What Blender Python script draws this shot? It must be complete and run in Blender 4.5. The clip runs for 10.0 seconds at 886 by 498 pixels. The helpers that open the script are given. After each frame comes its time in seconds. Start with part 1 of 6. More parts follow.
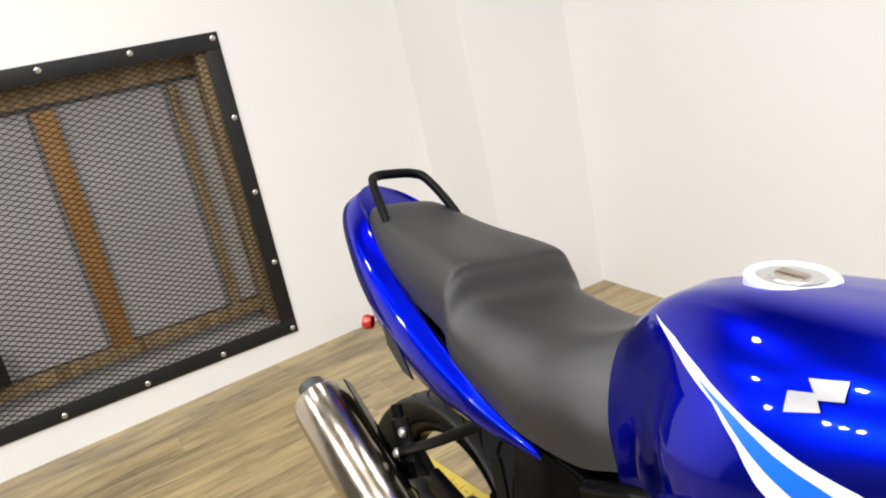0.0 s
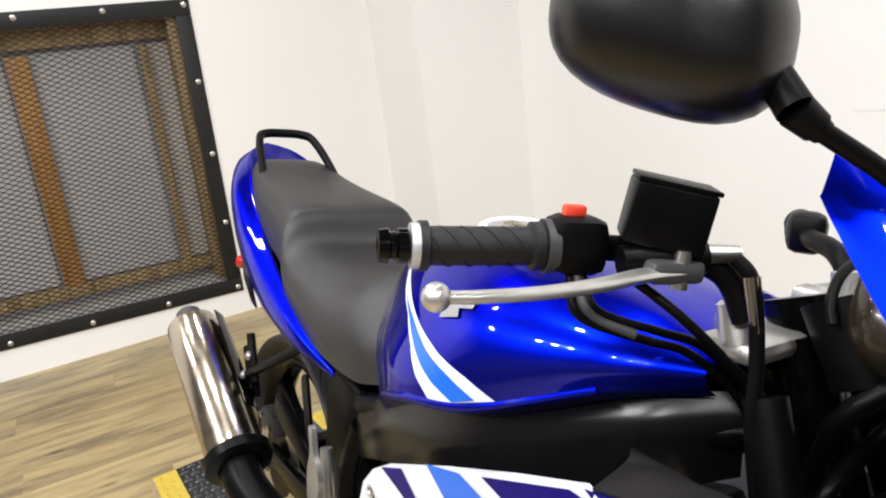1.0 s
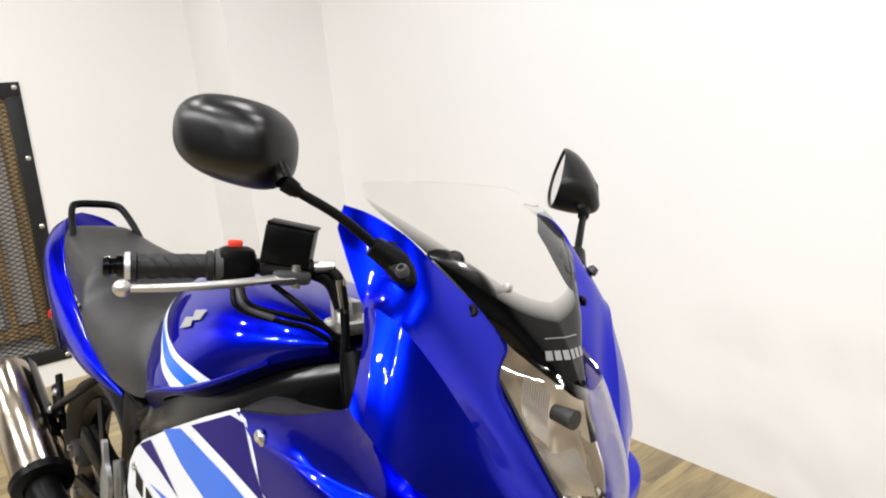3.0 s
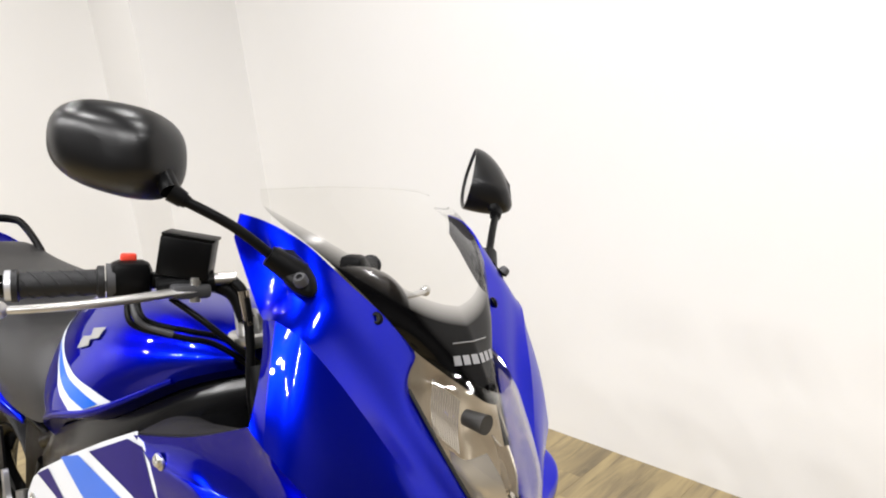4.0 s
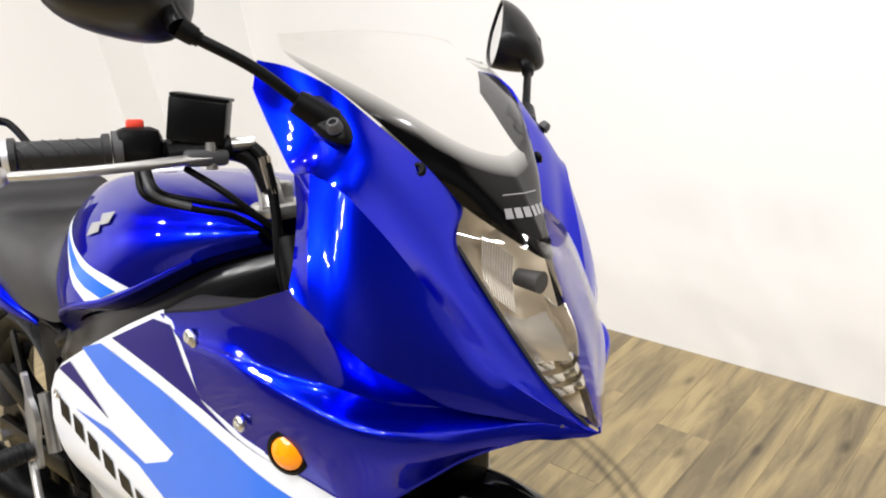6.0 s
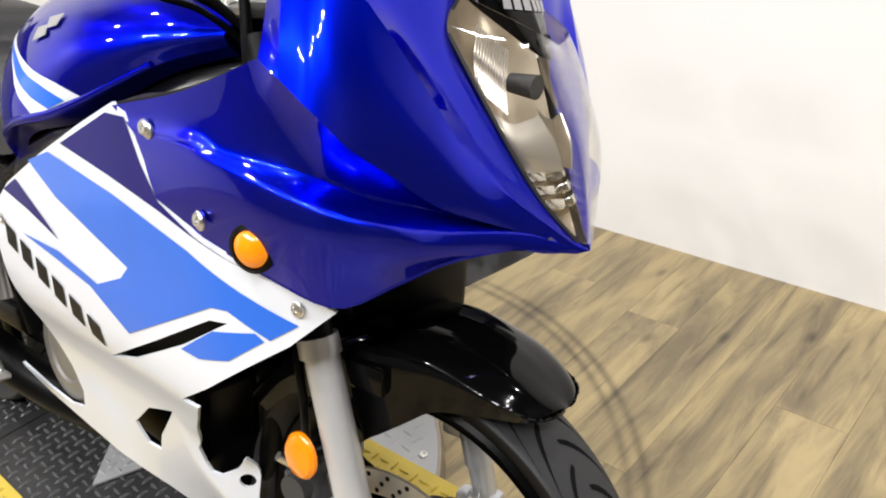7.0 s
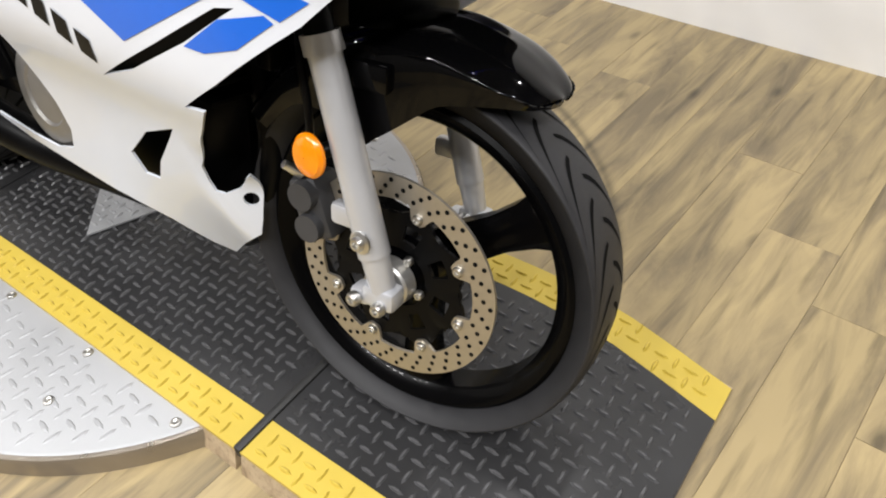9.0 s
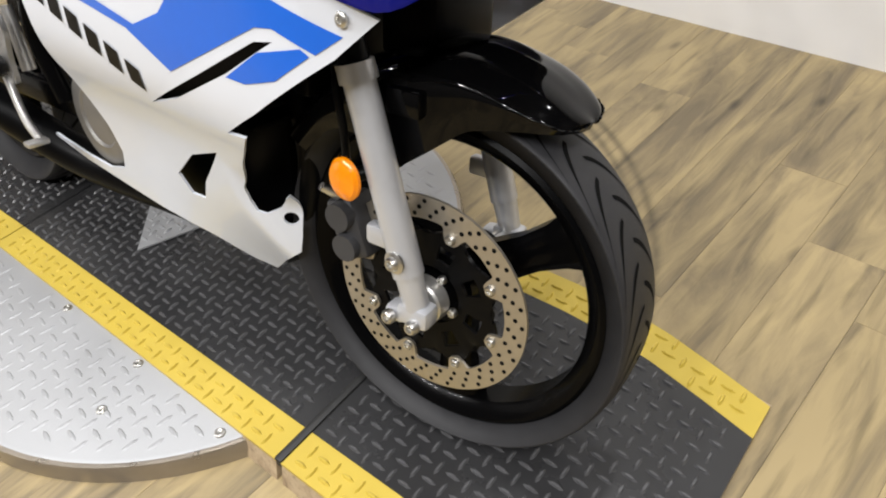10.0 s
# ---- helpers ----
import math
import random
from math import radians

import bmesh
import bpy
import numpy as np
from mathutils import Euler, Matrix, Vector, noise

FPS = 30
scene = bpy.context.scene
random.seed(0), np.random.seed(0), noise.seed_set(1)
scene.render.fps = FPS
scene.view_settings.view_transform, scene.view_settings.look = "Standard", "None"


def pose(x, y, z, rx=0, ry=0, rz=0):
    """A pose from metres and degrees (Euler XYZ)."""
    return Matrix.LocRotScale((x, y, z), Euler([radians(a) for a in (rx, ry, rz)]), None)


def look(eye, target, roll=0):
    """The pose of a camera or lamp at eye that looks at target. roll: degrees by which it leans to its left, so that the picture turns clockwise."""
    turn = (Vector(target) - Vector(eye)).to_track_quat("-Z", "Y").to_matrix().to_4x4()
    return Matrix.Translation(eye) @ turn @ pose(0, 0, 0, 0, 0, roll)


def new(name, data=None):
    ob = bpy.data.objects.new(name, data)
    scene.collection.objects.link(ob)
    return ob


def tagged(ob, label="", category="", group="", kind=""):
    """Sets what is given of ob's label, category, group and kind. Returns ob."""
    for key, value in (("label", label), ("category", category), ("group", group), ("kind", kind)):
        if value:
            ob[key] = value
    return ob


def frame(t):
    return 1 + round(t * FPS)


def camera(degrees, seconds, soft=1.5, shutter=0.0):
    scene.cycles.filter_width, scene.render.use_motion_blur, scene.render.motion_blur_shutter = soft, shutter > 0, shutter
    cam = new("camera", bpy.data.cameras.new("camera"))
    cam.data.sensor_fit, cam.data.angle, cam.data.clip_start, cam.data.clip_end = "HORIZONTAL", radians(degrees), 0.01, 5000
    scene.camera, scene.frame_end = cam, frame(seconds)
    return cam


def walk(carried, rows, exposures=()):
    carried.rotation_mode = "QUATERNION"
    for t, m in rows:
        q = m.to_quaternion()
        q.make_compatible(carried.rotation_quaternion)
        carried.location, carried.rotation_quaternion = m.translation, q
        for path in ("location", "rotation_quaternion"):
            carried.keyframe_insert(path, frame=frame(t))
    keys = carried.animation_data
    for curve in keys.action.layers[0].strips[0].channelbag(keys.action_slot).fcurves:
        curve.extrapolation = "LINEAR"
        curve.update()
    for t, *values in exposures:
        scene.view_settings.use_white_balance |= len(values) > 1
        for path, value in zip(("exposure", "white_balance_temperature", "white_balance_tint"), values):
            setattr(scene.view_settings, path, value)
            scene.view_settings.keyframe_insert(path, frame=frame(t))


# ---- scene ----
cam = camera(63.0, 10.0, 2.0)
PATH = [
    (0, (0.168, 0.007, 1.389), (0.912, 1.757, 0.769), -12.7),
    (0.3, (0.255, -0.096, 1.37), (0.908, 1.714, 0.824), -9.5),
    (0.5, (0.305, -0.166, 1.351), (0.879, 1.647, 0.731), -7.6),
    (0.8, (0.358, -0.24, 1.312), (0.99, 1.544, 0.667), -7.9),
    (1, (0.369, -0.305, 1.308), (1.088, 1.455, 0.687), -7.2),
    (1.3, (0.325, -0.433, 1.323), (1.121, 1.317, 0.772), -7.6),
    (1.5, (0.28, -0.524, 1.32), (1.101, 1.213, 0.763), -6.7),
    (1.6, (0.267, -0.563, 1.322), (1.092, 1.17, 0.758), -6.1),
    (2, (0.248, -0.686, 1.343), (1.135, 1.015, 0.777), -5.6),
    (2.2, (0.271, -0.714, 1.337), (1.182, 0.977, 0.78), -5.6),
    (2.5, (0.327, -0.745, 1.344), (1.315, 0.928, 0.869), -3.6),
    (3, (0.393, -0.78, 1.334), (1.467, 0.841, 0.867), -5.7),
    (3.2, (0.41, -0.786, 1.329), (1.521, 0.802, 0.834), -6.2),
    (4.5, (0.438, -0.779, 1.33), (1.687, 0.709, 0.855), -6.1),
    (5, (0.43, -0.751, 1.326), (1.682, 0.713, 0.789), -5.5),
    (5.2, (0.429, -0.74, 1.324), (1.668, 0.734, 0.785), -5.7),
    (6.3, (0.421, -0.69, 1.214), (1.557, 0.767, 0.448), -9.9),
    (6.5, (0.419, -0.687, 1.192), (1.568, 0.753, 0.415), -9.2),
    (7, (0.408, -0.67, 1.117), (1.542, 0.693, 0.192), -5.8),
    (7.5, (0.392, -0.667, 1.071), (1.489, 0.598, -0.024), -3.5),
    (7.8, (0.369, -0.666, 1.056), (1.433, 0.541, -0.133), -2.6),
    (8, (0.365, -0.669, 1.048), (1.37, 0.501, -0.225), -2.5),
    (8.2, (0.35, -0.674, 1.028), (1.34, 0.476, -0.275), -2.3),
    (8.5, (0.332, -0.679, 1.025), (1.277, 0.408, -0.362), -2.3),
    (9, (0.298, -0.699, 1.036), (1.28, 0.388, -0.325), -5.3),
    (9.5, (0.268, -0.708, 1.06), (1.265, 0.375, -0.293), -3.8),
    (10, (0.308, -0.713, 1.062), (1.212, 0.466, -0.277), -8.5),
]
# the film camera closes down a little towards the floor
EXPOSURE = [(0.0, -0.92), (1.5, -0.90), (3.0, -0.92), (5.0, -0.84), (6.5, -0.82), (7.5, -0.95), (8.5, -1.0), (10.0, -1.15)]
walk(cam, [(t, look(eye, target, roll)) for t, eye, target, roll in PATH], EXPOSURE)

from mathutils.bvhtree import BVHTree

# ---- light ----
NORTH, EAST, SOUTH, WEST, HIGH = 3.18, 2.42, -3.2, -3.2, 3.0
world = bpy.data.worlds.new("world")
scene.world = world
world.use_nodes = True
world.node_tree.nodes["Background"].inputs[0].default_value = (1.0, 0.98, 0.97, 1)
world.node_tree.nodes["Background"].inputs[1].default_value = 0.03
scene.view_settings.exposure = -0.75


def lamp(x, y, power, size=0.12):
    data = bpy.data.lights.new("spot_panel", "AREA")
    data.shape, data.size, data.energy, data.color = "DISK", size, power, (1.0, 0.986, 0.982)
    data.spread = radians(168)
    ob = new("light_beam", data)
    ob.matrix_world = pose(x, y, HIGH - 0.075)
    return ob


LAMPS = [(1.45, -1.5, 24), (1.45, -0.3, 27), (1.45, 0.9, 22), (0.9, 2.4, 14), (-0.3, 2.4, 18), (-1.5, 2.4, 34), (0.1, 0.1, 34), (0.2, 1.2, 28)]
for gx, gy, gw, step in ((-1.5, 1.2, 80, 0.24), (-1.5, 0.2, 95, 0.24), (-1.5, -0.8, 95, 0.24), (-0.6, -1.6, 82, -0.24), (0.3, -1.9, 72, -0.24)):
    LAMPS += [(gx + (k if step < 0 else 0.12 * abs(k)) * abs(step), gy + (k if step > 0 else 0.12 * abs(k)) * abs(step), gw / 3) for k in (-1, 0, 1)]
for lx, ly, lw in LAMPS:
    lamp(lx, ly, lw)


# ---- materials ----
def mat(name, color, rough=0.5, metal=0.0, coat=0.0, noise_scale=0.0, vary=0.0, bump=0.0, bump_scale=200.0, rough_vary=0.0, spec=0.5, coat_ior=1.5, edge=(1, 1, 1)):
    """A principled material with stains at one scale, grain at another and fine relief, in object space."""
    m = bpy.data.materials.new(name)
    m.use_nodes = True
    nt = m.node_tree
    b = nt.nodes["Principled BSDF"]
    b.inputs["Base Color"].default_value = (*color, 1)
    b.inputs["Roughness"].default_value = rough
    b.inputs["Metallic"].default_value = metal
    b.inputs["Coat Weight"].default_value = coat
    b.inputs["Coat Roughness"].default_value = 0.02
    b.inputs["Coat IOR"].default_value = coat_ior
    b.inputs["Specular IOR Level"].default_value = spec
    b.inputs["Specular Tint"].default_value = (*edge, 1)
    co = nt.nodes.new("ShaderNodeTexCoord")
    if noise_scale:
        n1 = nt.nodes.new("ShaderNodeTexNoise")
        n1.inputs["Scale"].default_value, n1.inputs["Detail"].default_value = noise_scale, 6
        nt.links.new(co.outputs["Object"], n1.inputs["Vector"])
        if vary:
            mx = nt.nodes.new("ShaderNodeMix")
            mx.data_type, mx.blend_type = "RGBA", "MULTIPLY"
            mx.inputs[0].default_value = 1
            ra = nt.nodes.new("ShaderNodeMapRange")
            ra.inputs[3].default_value, ra.inputs[4].default_value = 1 - vary, 1 + vary
            nt.links.new(n1.outputs["Fac"], ra.inputs[0])
            mx.inputs[6].default_value = (*color, 1)
            nt.links.new(ra.outputs[0], mx.inputs[7])
            nt.links.new(mx.outputs[2], b.inputs["Base Color"])
        if rough_vary:
            rr = nt.nodes.new("ShaderNodeMapRange")
            rr.inputs[3].default_value, rr.inputs[4].default_value = max(0.02, rough - rough_vary), min(1, rough + rough_vary)
            nt.links.new(n1.outputs["Fac"], rr.inputs[0])
            nt.links.new(rr.outputs[0], b.inputs["Roughness"])
    if bump:
        n2 = nt.nodes.new("ShaderNodeTexNoise")
        n2.inputs["Scale"].default_value, n2.inputs["Detail"].default_value = bump_scale, 3
        nt.links.new(co.outputs["Object"], n2.inputs["Vector"])
        bp = nt.nodes.new("ShaderNodeBump")
        bp.inputs["Strength"].default_value, bp.inputs["Distance"].default_value = bump, 0.002
        nt.links.new(n2.outputs["Fac"], bp.inputs["Height"])
        nt.links.new(bp.outputs[0], b.inputs["Normal"])
    return m


BLUE = mat("metallic_blue_paint", (0.0005, 0.0075, 0.53), 0.285, 0.97, 1.0, 900, 0.10, spec=0.3, coat_ior=1.34, edge=(0.01, 0.03, 0.7))
# the cowl's blue as it looks in shade, the darkness put into the colour
BLUE_SHADED = mat("shaded_blue_decal", (0.004, 0.001, 0.115), 0.3, 0.0, 0.05, 60, 0.05, spec=0.12)
SKY = mat("light_blue_decal", (0.004, 0.115, 0.60), 0.3, 0.0, 0.3, 60, 0.04)
WHITE = mat("white_plastic_paint", (0.635, 0.665, 0.725), 0.3, 0.0, 0.3, 8, 0.03)
BLACK = mat("satin_black_plastic", (0.002, 0.002, 0.0022), 0.38, 0.0, 0.0, 30, 0.2, 0.08, 900, 0.08, spec=0.10)
GLOSS = mat("gloss_black_paint", (0.0015, 0.0015, 0.0017), 0.10, 0.0, 0.4, 20, 0.1, spec=0.08, coat_ior=1.36)
INSIDE = mat("grey_moulded_inside", (0.045, 0.043, 0.041), 0.6, 0.0, 0.0, 30, 0.15, 0.1, 900, spec=0.3)
MATTE = mat("matt_black_panel", (0.011, 0.010, 0.0095), 0.7, 0.0, 0.0, 40, 0.15, 0.15, 1200, spec=0.2)
FRAME = mat("black_enamel_frame", (0.0015, 0.0015, 0.0017), 0.25, 0.0, 0.05, 20, 0.2, 0.0, spec=0.05)
RAIL = mat("satin_black_frame", (0.003, 0.003, 0.0033), 0.24, 0.0, 0.0, 20, 0.15, 0.0, spec=0.28)
RUBBER = mat("tyre_rubber", (0.023, 0.023, 0.025), 0.5, 0.0, 0.0, 25, 0.25, 0.2, 700, 0.1, spec=0.25)
GRIP = mat("grip_rubber", (0.010, 0.010, 0.011), 0.42, 0.0, 0.0, 60, 0.2, 0.3, 1500, spec=0.3)
VINYL = mat("seat_vinyl", (0.017, 0.0165, 0.017), 0.40, 0.0, 0.0, 9, 0.12, 0.25, 1400, 0.08)
BADGEM = mat("bright_silver_emblem", (0.32, 0.32, 0.33), 0.35, 0.5, 0.3, 60, 0.08)
COVER = mat("dull_cast_alloy", (0.26, 0.25, 0.235), 0.42, 0.75, 0.0, 30, 0.2, 0.1, 400, 0.1)
SILVER = mat("silver_painted_metal", (0.570, 0.581, 0.609), 0.38, 0.55, 0.3, 30, 0.08)
ALLOY = mat("cast_alloy", (0.58, 0.57, 0.55), 0.34, 0.85, 0.0, 25, 0.12, 0.1, 500, 0.1)
STEEL = mat("brushed_steel", (0.47, 0.41, 0.33), 0.2, 1.0, 0.0, 40, 0.08, 0.05, 900, 0.08)
CHROME = mat("bright_chrome", (0.72, 0.71, 0.69), 0.1, 1.0, 0.0, 12, 0.05, 0.0, 100, 0.05)
FRAMEBLACK = mat("black_rubber_strip", (0.008, 0.008, 0.008), 0.5, 0.0, 0.0, 30, 0.2)
BOLT = mat("zinc_bolt", (0.62, 0.61, 0.58), 0.3, 1.0, 0.0, 60, 0.15)
DISC = mat("drilled_disc_steel", (0.46, 0.42, 0.355), 0.36, 0.85, 0.0, 90, 0.12, 0.06, 700, 0.08)
GUNMETAL = mat("grey_caliper_paint", (0.05, 0.05, 0.053), 0.5, 0.3, 0.0, 40, 0.15)
AMBER = mat("amber_lens", (0.86, 0.25, 0.001), 0.16, 0.0, 0.2, 200, 0.12)
REDLENS = mat("red_lens", (0.42, 0.010, 0.008), 0.15, 0.0, 1.0, 150, 0.1)
REDSW = mat("red_switch", (0.80, 0.06, 0.03), 0.4, 0.0, 0.2)
MIRROR = mat("mirror_glass", (0.92, 0.93, 0.94), 0.02, 1.0)
LENSBACK = mat("headlight_reflector", (0.52, 0.48, 0.42), 0.25, 0.7, 0.0, 40, 0.05)
SHELL = mat("satin_mirror_shell", (0.0025, 0.0025, 0.003), 0.33, 0.0, 0.0, 40, 0.1, 0.04, 900, 0.05, spec=0.4)
HOUSING = mat("headlight_housing", (0.50, 0.43, 0.33), 0.42, 0.5, 0.0, 30, 0.1)
HOODM = mat("smooth_hood_plastic", (0.020, 0.015, 0.010), 0.22, 0.0, 0.3, 40, 0.2, spec=0.4)
DIALFACE = mat("dial_housing", (0.02, 0.02, 0.022), 0.5)


def clear(name, color, gloss=0.06, share=0.12, tint=(1, 1, 1), ior=1.18, grazing=0.8, fall=5.0):
    """Thin clear sheet: mostly see-through, with a glossy film whose strength follows the grazing angle."""
    m = bpy.data.materials.new(name)
    m.use_nodes = True
    nt = m.node_tree
    nt.nodes.remove(nt.nodes["Principled BSDF"])
    out = nt.nodes["Material Output"]
    tr, gl, mx, lw, mp = (nt.nodes.new(k) for k in ("ShaderNodeBsdfTransparent", "ShaderNodeBsdfGlossy", "ShaderNodeMixShader", "ShaderNodeLayerWeight", "ShaderNodeMath"))
    tr.inputs[0].default_value = (*tint, 1)
    gl.inputs["Color"].default_value = (*color, 1)
    gl.inputs["Roughness"].default_value = gloss
    lw.inputs["Blend"].default_value = 0.5
    head_on = ((ior - 1) / (ior + 1)) ** 2
    steep = nt.nodes.new("ShaderNodeMath")
    steep.operation, steep.inputs[1].default_value = "POWER", fall
    mp.operation = "MULTIPLY_ADD"
    mp.inputs[1].default_value, mp.inputs[2].default_value = grazing - head_on, share + head_on
    nt.links.new(lw.outputs["Facing"], steep.inputs[0])
    nt.links.new(steep.outputs[0], mp.inputs[0])
    nt.links.new(mp.outputs[0], mx.inputs[0])
    nt.links.new(tr.outputs[0], mx.inputs[1])
    nt.links.new(gl.outputs[0], mx.inputs[2])
    nt.links.new(mx.outputs[0], out.inputs[0])
    return m


def border_mat(name):
    """Black print on the screen's border that thins out into clear plastic along the sheet's second coordinate."""
    m = bpy.data.materials.new(name)
    m.use_nodes = True
    nt = m.node_tree
    b = nt.nodes["Principled BSDF"]
    b.inputs["Base Color"].default_value = (0.004, 0.004, 0.004, 1)
    b.inputs["Roughness"].default_value = 0.1
    b.inputs["Specular IOR Level"].default_value = 0.4
    tr, mx, uv, sep, ramp = (nt.nodes.new(k) for k in ("ShaderNodeBsdfTransparent", "ShaderNodeMixShader", "ShaderNodeUVMap", "ShaderNodeSeparateXYZ", "ShaderNodeValToRGB"))
    nt.links.new(uv.outputs[0], sep.inputs[0])
    nt.links.new(sep.outputs[1], ramp.inputs[0])
    for k, (p, v) in enumerate(((0.0, 0.22), (0.4, 0.55), (1.0, 1.0))):
        e = ramp.color_ramp.elements[k] if k < 2 else ramp.color_ramp.elements.new(p)
        e.position, e.color = p, (v, v, v, 1)
    ramp.color_ramp.elements[1].position, ramp.color_ramp.elements[2].position = 0.4, 1.0
    nt.links.new(ramp.outputs[0], mx.inputs[0])
    nt.links.new(tr.outputs[0], mx.inputs[1])
    nt.links.new(b.outputs[0], mx.inputs[2])
    nt.links.new(mx.outputs[0], nt.nodes["Material Output"].inputs[0])
    return m


SCREEN = clear("clear_screen_acrylic", (1, 1, 1), 0.05, 0.01, (0.975, 0.975, 0.965), 1.06)
BORDER = border_mat("smoked_screen_border")
LENS = clear("headlight_lens", (1, 1, 1), 0.03, 0.0, (0.95, 0.94, 0.92), 1.50, 0.95, 2.6)


def wall_mat(name, color):
    return mat(name, color, 0.6, 0.0, 0.0, 1.4, 0.03, 0.12, 160, 0.06)


WALL = wall_mat("white_wall_paint", (0.85, 0.842, 0.828))
# for the unseen walls, dark so that glossy parts reflect a dim room
DARKWALL = wall_mat("unseen_dark_wall", (0.10, 0.095, 0.09))
WHITEPAINT = wall_mat("white_lamp_paint", (0.8, 0.8, 0.78))
CEIL = wall_mat("dark_ceiling_paint", (0.06, 0.058, 0.055))


def wood_mat(name, dark, light, stretch=(2.6, 22, 22), rough=0.38, bump=0.12, knots=True, stain=False, spread=(0.36, 0.60), tones=(0.94, 1.06)):
    """Printed wood grain, stretched along local x, with a random tone and offset per plank."""
    m = bpy.data.materials.new(name)
    m.use_nodes = True
    nt = m.node_tree
    b = nt.nodes["Principled BSDF"]
    co, mp, oi, add = nt.nodes.new("ShaderNodeTexCoord"), nt.nodes.new("ShaderNodeMapping"), nt.nodes.new("ShaderNodeObjectInfo"), nt.nodes.new("ShaderNodeVectorMath")
    sc = nt.nodes.new("ShaderNodeVectorMath")
    sc.operation, add.operation = "SCALE", "ADD"
    sc.inputs[0].default_value = (31.0, 17.0, 5.0)
    nt.links.new(oi.outputs["Random"], sc.inputs["Scale"])
    nt.links.new(co.outputs["Object"], add.inputs[0])
    nt.links.new(sc.outputs[0], add.inputs[1])
    mp.inputs["Scale"].default_value = stretch
    nt.links.new(add.outputs[0], mp.inputs["Vector"])
    n1, n2 = nt.nodes.new("ShaderNodeTexNoise"), nt.nodes.new("ShaderNodeTexNoise")
    n1.inputs["Scale"].default_value, n1.inputs["Detail"].default_value, n1.inputs["Distortion"].default_value = 1.6, 9, 0.9
    n1.inputs["Roughness"].default_value = 0.62
    n2.inputs["Scale"].default_value, n2.inputs["Detail"].default_value = 0.7, 5
    nt.links.new(mp.outputs[0], n1.inputs["Vector"])
    nt.links.new(mp.outputs[0], n2.inputs["Vector"])
    mix = nt.nodes.new("ShaderNodeMath")
    mix.operation = "MULTIPLY_ADD"
    mix.inputs[1].default_value = 0.38
    nt.links.new(n2.outputs["Fac"], mix.inputs[0])
    half = nt.nodes.new("ShaderNodeMath")
    half.operation = "MULTIPLY"
    half.inputs[1].default_value = 0.67
    nt.links.new(n1.outputs["Fac"], half.inputs[0])
    nt.links.new(half.outputs[0], mix.inputs[2])
    ramp = nt.nodes.new("ShaderNodeValToRGB")
    ramp.color_ramp.elements[0].position, ramp.color_ramp.elements[0].color = spread[0], (*dark, 1)
    ramp.color_ramp.elements[1].position, ramp.color_ramp.elements[1].color = spread[1], (*light, 1)
    nt.links.new(mix.outputs[0], ramp.inputs[0])
    tone = nt.nodes.new("ShaderNodeMapRange")
    tone.inputs[3].default_value, tone.inputs[4].default_value = tones
    nt.links.new(oi.outputs["Random"], tone.inputs[0])
    mul = nt.nodes.new("ShaderNodeMix")
    mul.data_type, mul.blend_type = "RGBA", "MULTIPLY"
    mul.inputs[0].default_value = 1
    nt.links.new(ramp.outputs[0], mul.inputs[6])
    nt.links.new(tone.outputs[0], mul.inputs[7])
    last = mul.outputs[2]
    # dark hairline cracks along the grain
    cm, cn, cr, cx = (nt.nodes.new(k) for k in ("ShaderNodeMapping", "ShaderNodeTexNoise", "ShaderNodeMapRange", "ShaderNodeMix"))
    cm.inputs["Scale"].default_value = (stretch[0] * 2.2, stretch[1] * 4.5, stretch[2] * 4.5)
    nt.links.new(add.outputs[0], cm.inputs["Vector"])
    nt.links.new(cm.outputs[0], cn.inputs["Vector"])
    cn.inputs["Scale"].default_value, cn.inputs["Detail"].default_value = 1.0, 4
    cr.inputs[1].default_value, cr.inputs[2].default_value, cr.inputs[3].default_value, cr.inputs[4].default_value = 0.56, 0.72, 1.0, 0.62
    nt.links.new(cn.outputs["Fac"], cr.inputs[0])
    cx.data_type, cx.blend_type = "RGBA", "MULTIPLY"
    cx.inputs[0].default_value = 1
    nt.links.new(last, cx.inputs[6])
    nt.links.new(cr.outputs[0], cx.inputs[7])
    last = cx.outputs[2]
    if knots:
        kv, km = nt.nodes.new("ShaderNodeTexVoronoi"), nt.nodes.new("ShaderNodeMapRange")
        kp = nt.nodes.new("ShaderNodeMapping")
        kp.inputs["Scale"].default_value = (3.0, 7.0, 7.0)
        nt.links.new(add.outputs[0], kp.inputs["Vector"])
        nt.links.new(kp.outputs[0], kv.inputs["Vector"])
        kv.inputs["Scale"].default_value = 1.0
        km.inputs[1].default_value, km.inputs[2].default_value, km.inputs[3].default_value, km.inputs[4].default_value = 0.03, 0.12, 0.45, 1.0
        nt.links.new(kv.outputs["Distance"], km.inputs[0])
        m2 = nt.nodes.new("ShaderNodeMix")
        m2.data_type, m2.blend_type = "RGBA", "MULTIPLY"
        m2.inputs[0].default_value = 1
        nt.links.new(last, m2.inputs[6])
        nt.links.new(km.outputs[0], m2.inputs[7])
        last = m2.outputs[2]
    if stain:
        # a scuffed ring left on the floor by turning wheels
        ge, off, le, dist, wob, rng1 = (nt.nodes.new(k) for k in ("ShaderNodeNewGeometry", "ShaderNodeVectorMath", "ShaderNodeVectorMath", "ShaderNodeMath", "ShaderNodeTexNoise", "ShaderNodeMapRange"))
        off.operation, le.operation, dist.operation = "SUBTRACT", "LENGTH", "PINGPONG"
